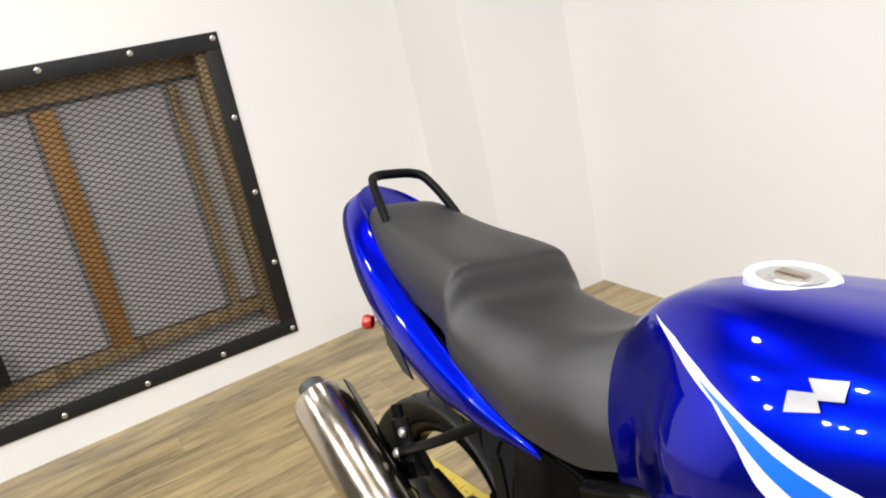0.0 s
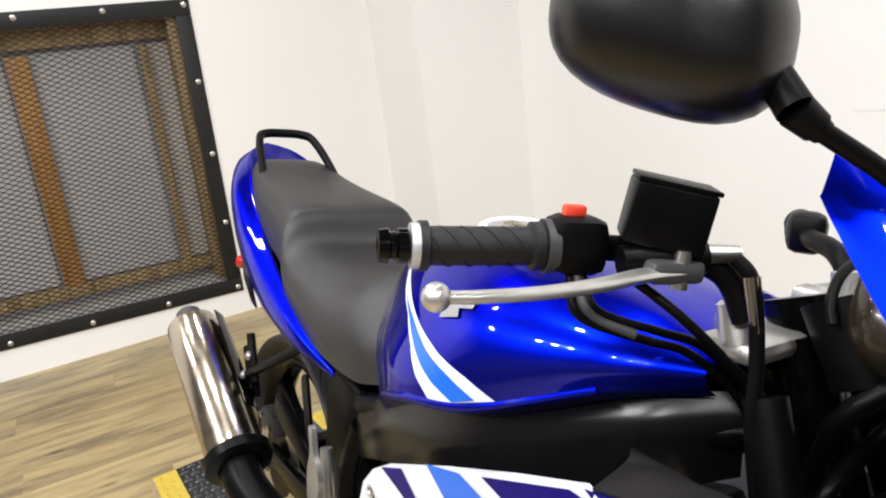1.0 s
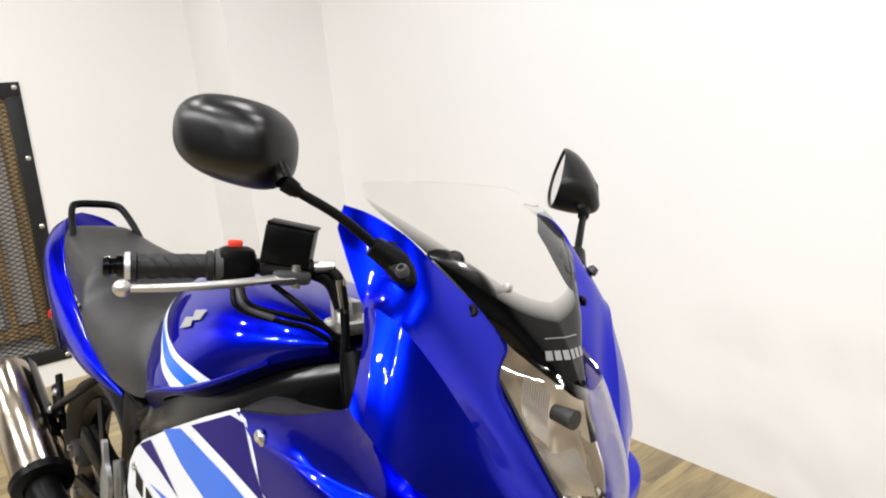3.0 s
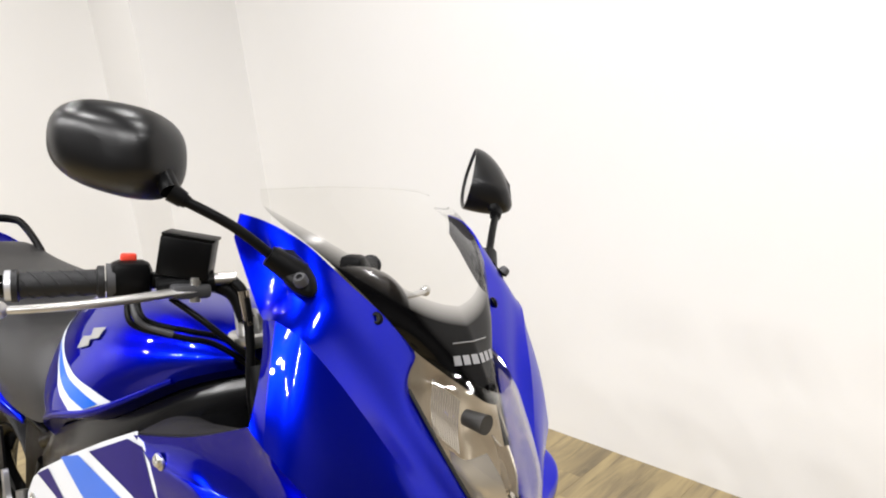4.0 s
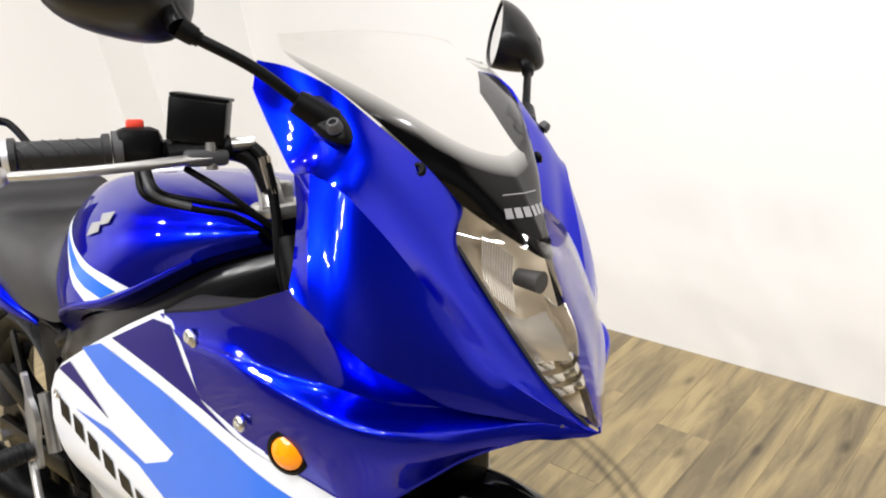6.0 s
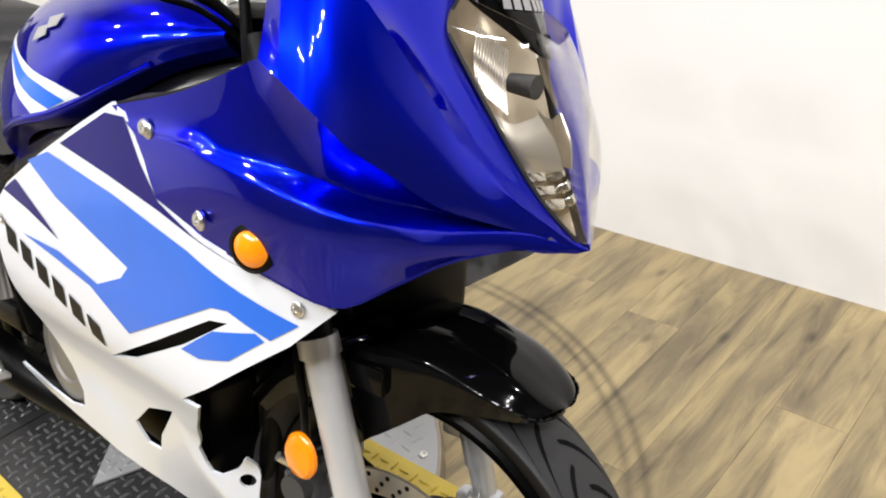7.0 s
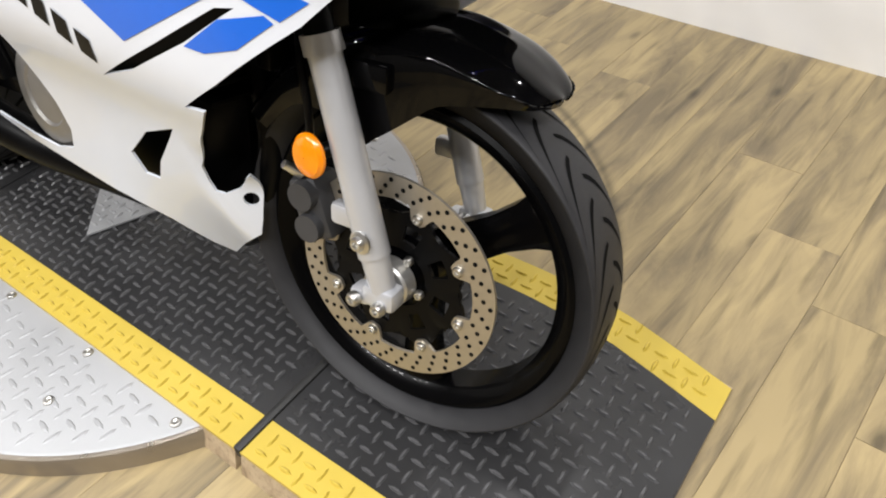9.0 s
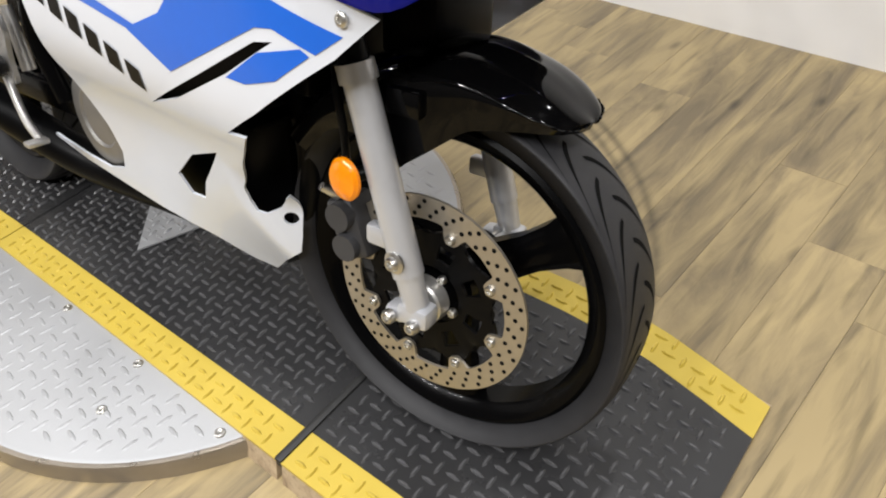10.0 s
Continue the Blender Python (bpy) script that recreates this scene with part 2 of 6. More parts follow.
        off.inputs[1].default_value = (0.731, 0.665, 0.0)
        nt.links.new(ge.outputs["Position"], off.inputs[0])
        nt.links.new(off.outputs[0], le.inputs[0])
        ab, sb = nt.nodes.new("ShaderNodeMath"), nt.nodes.new("ShaderNodeMath")
        sb.operation, ab.operation = "SUBTRACT", "ABSOLUTE"
        sb.inputs[1].default_value = 0.962
        nt.links.new(le.outputs["Value"], sb.inputs[0])
        nt.links.new(sb.outputs[0], ab.inputs[0])
        nt.links.new(ab.outputs[0], dist.inputs[0])
        dist.inputs[1].default_value = 0.018
        inside = nt.nodes.new("ShaderNodeMath")
        inside.operation = "LESS_THAN"
        inside.inputs[1].default_value = 0.036
        nt.links.new(ab.outputs[0], inside.inputs[0])
        rng1.inputs[1].default_value, rng1.inputs[2].default_value, rng1.inputs[3].default_value, rng1.inputs[4].default_value = 0.004, 0.016, 0.12, 0.85
        nt.links.new(dist.outputs[0], rng1.inputs[0])
        wob.inputs["Scale"].default_value, wob.inputs["Detail"].default_value = 9, 5
        nt.links.new(ge.outputs["Position"], wob.inputs["Vector"])
        m1, m2, inv = nt.nodes.new("ShaderNodeMath"), nt.nodes.new("ShaderNodeMath"), nt.nodes.new("ShaderNodeMath")
        m1.operation, m2.operation, inv.operation = "MULTIPLY", "MULTIPLY", "SUBTRACT"
        nt.links.new(rng1.outputs[0], m1.inputs[0])
        nt.links.new(inside.outputs[0], m1.inputs[1])
        nt.links.new(m1.outputs[0], m2.inputs[0])
        nt.links.new(wob.outputs["Fac"], m2.inputs[1])
        inv.inputs[0].default_value = 1.0
        nt.links.new(m2.outputs[0], inv.inputs[1])
        m3 = nt.nodes.new("ShaderNodeMix")
        m3.data_type, m3.blend_type = "RGBA", "MULTIPLY"
        m3.inputs[0].default_value = 1
        nt.links.new(last, m3.inputs[6])
        nt.links.new(inv.outputs[0], m3.inputs[7])
        last = m3.outputs[2]
    nt.links.new(last, b.inputs["Base Color"])
    b.inputs["Roughness"].default_value = rough
    bp = nt.nodes.new("ShaderNodeBump")
    bp.inputs["Strength"].default_value, bp.inputs["Distance"].default_value = bump, 0.002
    nt.links.new(n1.outputs["Fac"], bp.inputs["Height"])
    nt.links.new(bp.outputs[0], b.inputs["Normal"])
    return m


PLANK = wood_mat("vinyl_wood_plank", (0.168, 0.130, 0.075), (0.380, 0.293, 0.147), (1.7, 9.5, 9.5), stain=True, spread=(0.40, 0.61), tones=(0.92, 1.06))
JOINT = mat("floor_joint", (0.20, 0.145, 0.08), 0.8)
ROUGHWOOD = wood_mat("rough_stained_wood", (0.18, 0.11, 0.045), (0.56, 0.40, 0.21), (30, 30, 1.5), 0.6, 0.3, False)
ORANGEWOOD = wood_mat("orange_stained_wood", (0.36, 0.17, 0.045), (0.52, 0.27, 0.08), (24, 24, 1.2), 0.5, 0.2, False)
IRON = mat("dark_steel_frame", (0.014, 0.0145, 0.015), 0.5, 0.4, 0.0, 14, 0.25, 0.15, 300, 0.1)
MESHM = mat("expanded_metal", (0.010, 0.009, 0.008), 0.6, 0.5, 0.0, 30, 0.3)
PANE = mat("grey_translucent_pane", (0.56, 0.555, 0.565), 0.55, 0.0, 0.0, 2.5, 0.12, 0.1, 60)
SILL = mat("pale_dusty_sill", (0.62, 0.60, 0.57), 0.8, 0.0, 0.0, 12, 0.15)
MATBLACK = mat("black_rubber_mat", (0.024, 0.024, 0.025), 0.27, 0.0, 0.0, 7, 0.3, 0.05, 500, 0.08)
# lighter than the mat: glints on the raised tread are put into the colour
MATGLINT = mat("glint_rubber_tread", (0.078, 0.078, 0.081), 0.26, 0.0, 0.0, 40, 0.3, 0.0, spec=0.6)
MATYELLOW = mat("yellow_rubber_border", (0.52, 0.385, 0.055), 0.45, 0.0, 0.0, 9, 0.12, 0.1, 500)
PLATE = mat("aluminium_tread_plate", (0.37, 0.375, 0.385), 0.48, 0.4, 0.0, 8, 0.06, 0.06, 600, 0.08)
EDGING = mat("worn_aluminium_edging", (0.34, 0.30, 0.25), 0.3, 0.75, 0.0, 14, 0.2, 0.1, 300, 0.1)
RIMWOOD = wood_mat("wood_trim", (0.22, 0.15, 0.09), (0.44, 0.34, 0.22), (1.5, 20, 20), 0.5, 0.15, False)


# ---- mesh helpers ----
def part(name, bm, material, parent=None, label="", smooth=True, sharp=38.0):
    """Links a bmesh as one mesh object; edges sharper than the angle stay hard."""
    bm.normal_update()
    for f in bm.faces:
        f.smooth = smooth
    for e in bm.edges:
        if len(e.link_faces) == 2 and e.calc_face_angle(0) > radians(sharp):
            e.smooth = False
    me = bpy.data.meshes.new(name)
    bm.to_mesh(me)
    bm.free()
    me.materials.append(material)
    ob = new(name, me)
    if parent:
        ob.parent = parent
    if label:
        tagged(ob, label)
    return ob


def merge(bm, other):
    """Adds the other bmesh to bm."""
    me = bpy.data.meshes.new("scratch")
    other.to_mesh(me)
    other.free()
    bm.from_mesh(me)
    bpy.data.meshes.remove(me)
    return bm


def box(cx, cy, cz, sx, sy, sz, bevel=0.0, m=None, bm=None):
    one = bmesh.new()
    bmesh.ops.create_cube(one, size=1)
    bmesh.ops.scale(one, vec=(sx, sy, sz), verts=one.verts[:])
    if bevel:
        bmesh.ops.bevel(one, geom=one.edges[:], offset=bevel, segments=2, affect="EDGES", profile=0.5)
    bmesh.ops.transform(one, matrix=Matrix.Translation((cx, cy, cz)) @ (m or Matrix()), verts=one.verts[:])
    return merge(bm, one) if bm else one


def rod(a, b, r1, r2=None, seg=20, bm=None, cap=True):
    """A round bar from a to b."""
    bm = bm or bmesh.new()
    a, b = Vector(a), Vector(b)
    got = bmesh.ops.create_cone(bm, cap_ends=cap, segments=seg, radius1=r1, radius2=r1 if r2 is None else r2, depth=(b - a).length)["verts"]
    bmesh.ops.transform(bm, matrix=Matrix.Translation((a + b) / 2) @ (b - a).to_track_quat("Z", "Y").to_matrix().to_4x4(), verts=got)
    return bm


def smooth_line(pts, n):
    """n points along a Catmull-Rom curve through pts."""
    p = [Vector(q) for q in pts]
    if len(p) == 2:
        return [p[0].lerp(p[1], i / (n - 1)) for i in range(n)]
    p = [2 * p[0] - p[1]] + p + [2 * p[-1] - p[-2]]
    out = []
    for i in range(n):
        s = i / (n - 1) * (len(p) - 3)
        k = min(int(s), len(p) - 4)
        u = s - k
        a, b, c, d = p[k:k + 4]
        out.append(0.5 * ((2 * b) + (c - a) * u + (2 * a - 5 * b + 4 * c - d) * u * u + (3 * b - a - 3 * c + d) * u ** 3))
    return out


def tube(pts, r, n=24, seg=12, bm=None, radii=None):
    """A round hose along a smooth curve."""
    bm = bm or bmesh.new()
    line = smooth_line(pts, n)
    rings = []
    up = Vector((0.3, 0.2, 0.93))
    for i, p in enumerate(line):
        d = (line[min(i + 1, n - 1)] - line[max(i - 1, 0)]).normalized()
        s = d.cross(up).normalized()
        w = d.cross(s)
        rr = r if radii is None else radii[0] + (radii[1] - radii[0]) * i / (n - 1)
        rings.append([bm.verts.new(p + rr * (math.cos(a) * s + math.sin(a) * w)) for a in (2 * math.pi * k / seg for k in range(seg))])
    for i in range(n - 1):
        for k in range(seg):
            bm.faces.new((rings[i][k], rings[i][(k + 1) % seg], rings[i + 1][(k + 1) % seg], rings[i + 1][k]))
    bm.faces.new(rings[0][::-1])
    bm.faces.new(rings[-1])
    bmesh.ops.recalc_face_normals(bm, faces=bm.faces[:])
    return bm


def net(rows, nu, nv, bm=None, mirror=0):
    """A smooth sheet through a coarse net of points; mirror -1 gives the other side of the machine."""
    bm = bm or bmesh.new()
    lines = [smooth_line(r, nu) for r in rows]
    cols = [smooth_line([ln[i] for ln in lines], nv) for i in range(nu)]
    grid = [[bm.verts.new((-p.x, p.y, p.z) if mirror < 0 else p) for p in col] for col in cols]
    for i in range(nu - 1):
        for j in range(nv - 1):
            bm.faces.new((grid[i][j], grid[i + 1][j], grid[i + 1][j + 1], grid[i][j + 1]))
    return bm


def both(rows, nu, nv):
    """A net and its mirror image, welded along the middle."""
    bm = net(rows, nu, nv)
    net(rows, nu, nv, bm, -1)
    bmesh.ops.remove_doubles(bm, verts=bm.verts[:], dist=0.0008)
    bmesh.ops.recalc_face_normals(bm, faces=bm.faces[:])
    return bm


def thick(ob, t, offset=-1.0, crease=True, inside=None):
    m = ob.modifiers.new("thickness", "SOLIDIFY")
    m.thickness, m.offset, m.use_even_offset = t, offset, False
    if inside:         # the hidden side has a material of its own
        ob.data.materials.append(inside)
        m.material_offset = 1
    if crease:
        ob.modifiers.new("crease", "EDGE_SPLIT").split_angle = radians(42)
    return ob


def lathe(profile, seg=64, axis="x", bm=None, closed=False):
    """Turns a profile of (along, radius) round the axis."""
    bm = bm or bmesh.new()
    rings = []
    for a, r in profile:
        ring = []
        for k in range(seg):
            c, s = math.cos(2 * math.pi * k / seg) * r, math.sin(2 * math.pi * k / seg) * r
            ring.append(bm.verts.new((a, c, s) if axis == "x" else (c, s, a)))
        rings.append(ring)
    pairs = list(zip(rings, rings[1:])) + ([(rings[-1], rings[0])] if closed else [])
    for p, q in pairs:
        for k in range(seg):
            bm.faces.new((p[k], p[(k + 1) % seg], q[(k + 1) % seg], q[k]))
    bmesh.ops.recalc_face_normals(bm, faces=bm.faces[:])
    return bm


def prism(outline, depth, bm=None, m=None, bevel=0.0):
    """A flat outline in local xy, thickened along z."""
    bm = bm or bmesh.new()
    vs = [bm.verts.new((x, y, 0)) for x, y in outline]
    f = bm.faces.new(vs)
    ext = bmesh.ops.extrude_face_region(bm, geom=[f])["geom"]
    up = [g for g in ext if isinstance(g, bmesh.types.BMVert)]
    bmesh.ops.translate(bm, vec=(0, 0, depth), verts=up)
    allv = vs + up
    bmesh.ops.recalc_face_normals(bm, faces=bm.faces[:])
    if m:
        bmesh.ops.transform(bm, matrix=m, verts=allv)
    return bm


def fill(outline, holes=(), cut=0.03):
    """A flat sheet in (y, z) with holes, cut fine enough to be bent."""
    bm = bmesh.new()
    edges = []
    for loop in (outline, *holes):
        vs = [bm.verts.new((0, y, z)) for y, z in loop]
        edges += [bm.edges.new((vs[i], vs[(i + 1) % len(vs)])) for i in range(len(vs))]
    bmesh.ops.triangle_fill(bm, edges=edges, use_beauty=True, normal=(-1, 0, 0))
    for ax in (1, 2):
        lo, hi = min(v.co[ax] for v in bm.verts), max(v.co[ax] for v in bm.verts)
        k = lo + cut
        while k < hi:
            no = (0, 1, 0) if ax == 1 else (0, 0, 1)
            bmesh.ops.bisect_plane(bm, geom=bm.verts[:] + bm.edges[:] + bm.faces[:], plane_co=[k * c for c in no], plane_no=no, dist=1e-5)
            k += cut
    return bm


def rounded(pts, steps=5, cut=0.35):
    """Rounds the corners of a closed outline."""
    out, n = [], len(pts)
    for i in range(n):
        a, b, c = Vector(pts[i - 1]), Vector(pts[i]), Vector(pts[(i + 1) % n])
        p, q = b.lerp(a, min(cut, 0.02 / max((a - b).length, 1e-6))), b.lerp(c, min(cut, 0.02 / max((c - b).length, 1e-6)))
        for k in range(steps + 1):
            u = k / steps
            w = p * (1 - u) ** 2 + b * 2 * u * (1 - u) + q * u * u
            out.append(tuple(w))
    return out


# ---- room ----
T = 0.16
ASKEW = Matrix.Translation((0.05, NORTH, 0)) @ pose(0, 0, 0, 0, 0, 4.5)    # the far wall and the boards lie a little askew
WIN = ASKEW @ Matrix.Translation((0, 0, 0.822)) @ pose(0, 0, 0, 0, 1.45, 0)   # middle of the meshed opening
HALF = 0.637                                                               # half the clear opening


def slab(name, x0, x1, y0, y1, z0, z1, material, label, category):
    ob = part(name, box((x0 + x1) / 2, (y0 + y1) / 2, (z0 + z1) / 2, x1 - x0, y1 - y0, z1 - z0), material, smooth=False)
    return tagged(ob, label, category, kind="structure")


def wall_with_opening():
    bm = bmesh.new()
    outer = [(WEST - T, -0.003), (EAST + T, -0.003), (EAST + T, HIGH), (WEST - T, HIGH)]
    hole = [pose(0, 0, 0, 0, 1.45, 0) @ Vector((x, 0, z)) for x, z in ((-HALF, -HALF), (HALF, -HALF), (HALF, HALF), (-HALF, HALF))]
    loops = []
    for y in (0, T):
        loops.append(([bm.verts.new((x, y, z)) for x, z in outer], [bm.verts.new((h.x, y, h.z + 0.822)) for h in hole]))
    for (o, h), flip in ((loops[0], False), (loops[1], True)):
        for k in range(4):
            q = (o[k], o[(k + 1) % 4], h[(k + 1) % 4], h[k])
            bm.faces.new(q[::-1] if flip else q)
    for k in range(4):
        bm.faces.new((loops[0][1][k], loops[0][1][(k + 1) % 4], loops[1][1][(k + 1) % 4], loops[1][1][k]))
        bm.faces.new((loops[0][0][(k + 1) % 4], loops[0][0][k], loops[1][0][k], loops[1][0][(k + 1) % 4]))
    bmesh.ops.recalc_face_normals(bm, faces=bm.faces[:])
    ob = tagged(part("wall_north", bm, WALL, smooth=False), "cream white painted wall with a meshed window opening", "wall", kind="structure")
    ob.matrix_world = ASKEW
    return ob


wall_with_opening()


def wall_askew():
    """The wall beside the machine is a few degrees out of square."""
    back = NORTH + 0.35
    near, far = 2.248 - 0.052 * SOUTH, 2.248 - 0.052 * back
    bm = prism([(near, SOUTH), (EAST + T, SOUTH), (EAST + T, back), (far, back)], HIGH + 0.003, m=Matrix.Translation((0, 0, -0.003)))
    return tagged(part("wall_east", bm, WALL, smooth=False), "plain white painted wall beside the motorcycle", "wall", kind="structure")


wall_askew()
slab("wall_return", 1.60, 2.20, 2.70, NORTH + 0.16, -0.003, HIGH - 0.001, WALL, "boxed-out white painted wall corner", "wall")
# two walls out of view, added dark to keep bounce and reflections low
slab("wall_south", WEST - T, EAST + T, SOUTH - T, SOUTH, 0, HIGH, DARKWALL, "unseen dark wall added to close the room and dim reflections", "wall")
slab("wall_west", WEST - T, WEST, SOUTH, NORTH, 0, HIGH, DARKWALL, "unseen dark side wall added to close the room and dim reflections", "wall")
slab("ceiling", WEST - T, EAST + T, SOUTH - T, NORTH + T + 0.2, HIGH, HIGH + 0.1, CEIL, "dark painted showroom ceiling", "ceiling")
floor = slab("floor", WEST - T, EAST + T, SOUTH - T, NORTH + T + 0.2, -0.12, -0.004, JOINT, "tan wood-look vinyl plank floor", "floor")


# ---- window ----
def window():
    root = tagged(new("window_1"), "square window behind expanded metal mesh in a bolted black steel frame", "window", kind="structure")
    root.matrix_world = WIN
    wide, out = 0.069, 0.690
    for name, cx, cz, sx, sz in (("frame_rail", 0, out - wide / 2, 2 * out, wide), ("frame_rail", 0, -out + wide / 2, 2 * out, wide), ("frame_stile", -out + wide / 2, 0, wide, 2 * out - 2 * wide - 0.002), ("frame_stile", out - wide / 2, 0, wide, 2 * out - 2 * wide - 0.002)):
        part(name, box(cx, -0.004, cz, sx, 0.008, sz, 0.002), IRON, root)
    head = lathe([(-0.012, 0.001), (-0.012, 0.006), (-0.009, 0.0105), (-0.0075, 0.0125), (-0.0075, 0.001)], 12, "z")
    bmesh.ops.rotate(head, matrix=Matrix.Rotation(radians(-90), 3, "X"), verts=head.verts[:])
    first = part("frame_bolt", head, BOLT, root, "zinc-plated pan head bolt")
    step, n = 0.333, 0
    spots = {(round(sx * step, 3), round(sz * step, 3)) for sx in range(-2, 3) for sz in range(-2, 3) if max(abs(sx), abs(sz)) == 2}
    for bx, bz in sorted(spots):
        ob = first if n == 0 else new("frame_bolt", first.data)
        ob.parent = root
        ob.location = (bx, 0.0, bz)
        ob.rotation_euler = (0, bx * 3 + bz, 0)
        n += 1
    # expanded metal: strands of a diamond lattice, woven in one sheet just behind the frame
    bm = bmesh.new()
    px, pz, w, d = 0.046, 0.0225, 0.0034, 0.0035
    def strand(x0, z0, x1, z1):
        dx, dz = x1 - x0, z1 - z0
        ln = math.hypot(dx, dz)
        nx, nz = -dz / ln * w / 2, dx / ln * w / 2
        a = [bm.verts.new((x0 + sx * nx, y, z0 + sx * nz)) for y in (0.004, 0.004 + d) for sx in (-1, 1)]
        b = [bm.verts.new((x1 + sx * nx, y, z1 + sx * nz)) for y in (0.004, 0.004 + d) for sx in (-1, 1)]
        for k in ((0, 1), (1, 3), (3, 2), (2, 0)):
            bm.faces.new((a[k[0]], a[k[1]], b[k[1]], b[k[0]]))
    rows, cols = int(2 * HALF / pz) + 1, int(2 * HALF / px) + 1
    for r in range(rows):
        for c in range(cols):
            x, z = -HALF + c * px, -HALF + r * pz
            if x + px > HALF + 0.03 or z + pz > HALF + 0.02:
                continue
            mx, up = x + px / 2, z + pz / 2
            for q in (((x, z), (mx, up)), ((mx, up), (x + px, z)), ((x, z + pz), (mx, up)), ((mx, up), (x + px, z + pz))):
                strand(*q[0], *q[1])
    part("mesh_sheet", bm, MESHM, root, "dark expanded metal mesh", smooth=False)
    # reveal boards inside the opening, then the wooden window set back
    deep = 0.175
    for name, cx, cz, sx, sz in (("reveal_board", 0, HALF - 0.011, 2 * HALF, 0.022), ("reveal_board", -HALF + 0.011, 0, 0.022, 2 * HALF - 0.046), ("reveal_board", HALF - 0.026, 0, 0.052, 2 * HALF - 0.046)):
        part(name, box(cx, 0.01 + deep / 2 + 0.012, cz, sx, deep, sz, 0.002), ROUGHWOOD, root)
    part("window_sill", box(0, 0.01 + deep / 2 + 0.012, -HALF + 0.014, 2 * HALF, deep, 0.028, 0.003), SILL, root, "pale dusty window sill")
    back = 0.135
    for name, cx, cz, sx, sz, ma in (("sash_rail", 0, HALF - 0.06, 2 * HALF - 0.05, 0.07, ROUGHWOOD), ("sash_rail", 0, -HALF + 0.10, 2 * HALF - 0.05, 0.055, ROUGHWOOD), ("sash_stile", HALF - 0.160, 0, 0.036, 2 * HALF - 0.24, ROUGHWOOD), ("sash_stile", -HALF + 0.05, 0, 0.05, 2 * HALF - 0.24, ROUGHWOOD), ("middle_post", -0.03, 0, 0.085, 2 * HALF - 0.24, ORANGEWOOD)):
        part(name, box(cx, back, cz, sx, 0.045, sz, 0.003), ma, root)
    for cx, sx in ((-0.335, 0.49), (0.225, 0.425)):
        part("pane", box(cx, back + 0.02, 0.01, sx, 0.006, 2 * HALF - 0.25), PANE, root, "grey obscured glass pane")
    part("pane", box(HALF - 0.09, back + 0.02, 0.01, 0.10, 0.006, 2 * HALF - 0.25), SILL, root, "pale strip of backing beside the sash")
    part("backing", box(0, back + 0.045, 0, 2 * HALF + 0.02, 0.02, 2 * HALF + 0.02), PANE, root)
    # latch low on one side
    part("latch_plate", box(-0.53, 0.06, -0.40, 0.13, 0.02, 0.16, 0.003), IRON, root)
    part("latch_bracket", box(-0.60, 0.035, -0.335, 0.06, 0.03, 0.045, 0.003), BOLT, root, "zinc latch bracket")
    part("latch_handle", tube([(-0.64, 0.02, -0.36), (-0.56, 0.02, -0.355), (-0.545, 0.02, -0.37), (-0.535, 0.02, -0.45)], 0.007), BOLT, root, "bent steel latch rod")


window()


# ---- lamps in the ceiling ----
def ceiling_lamp(x, y):
    root = tagged(new("ceiling_lamp"), "round white ceiling downlight, lit", "ceiling lamp", "ceiling downlights")
    root.location = (x, y, HIGH)
    part("housing", lathe([(-0.001, 0.03), (-0.001, 0.095), (-0.05, 0.090), (-0.07, 0.082), (-0.07, 0.074), (-0.05, 0.070)], 32, "z"), WHITEPAINT, root)
    return root


for lx, ly, lw in LAMPS:
    ceiling_lamp(lx, ly)


# ---- turntable and mat ----
UV = Matrix.Translation((0.709, -0.148, 0)) @ pose(0, 0, 0, 0, 0, 8.2)     # across and along the machine
UP = 0.041


def turntable():
    root = tagged(new("turntable"), "round aluminium tread plate turntable under the rubber mat", "turntable")
    root.location = (0.675, 0.643, 0)
    r = 0.585
    part("deck", lathe([(0.0, r - 0.02), (0.034, r - 0.02), (UP - 0.002, r - 0.004), (UP, r - 0.01), (UP, 0.001)], 120, "z"), PLATE, root)
    part("rim_trim", lathe([(0.0, r - 0.018), (0.0, r + 0.010), (0.03, r + 0.008), (UP - 0.003, r + 0.004), (UP - 0.003, r - 0.008)], 120, "z"), EDGING, root, "bent aluminium edging strip")
    tread(root, lambda x, y: math.hypot(x, y) < r - 0.03 and not (-0.24 < (UV.inverted() @ Vector((x + 0.675, y + 0.643, 0))).x < 0.41), (-r, r, -r, r), UP, PLATE, 0.033, 0.0013)
    head = lathe([(0.0, 0.0105), (0.003, 0.0095), (0.004, 0.006), (0.003, 0.0045), (0.003, 0.001)], 12, "z")
    data = None
    for wx, wy in ((0.396, 0.40), (0.427, 0.141), (0.358, 0.663), (0.30, 0.35), (1.19, 0.50), (1.075, 0.264), (1.15, 0.75)):
        ob = part("deck_screw", head, BOLT, root) if data is None else new("deck_screw", data)
        data = ob.data
        ob.parent = root
        ob.location = (wx - 0.675, wy - 0.643, UP)
    return root


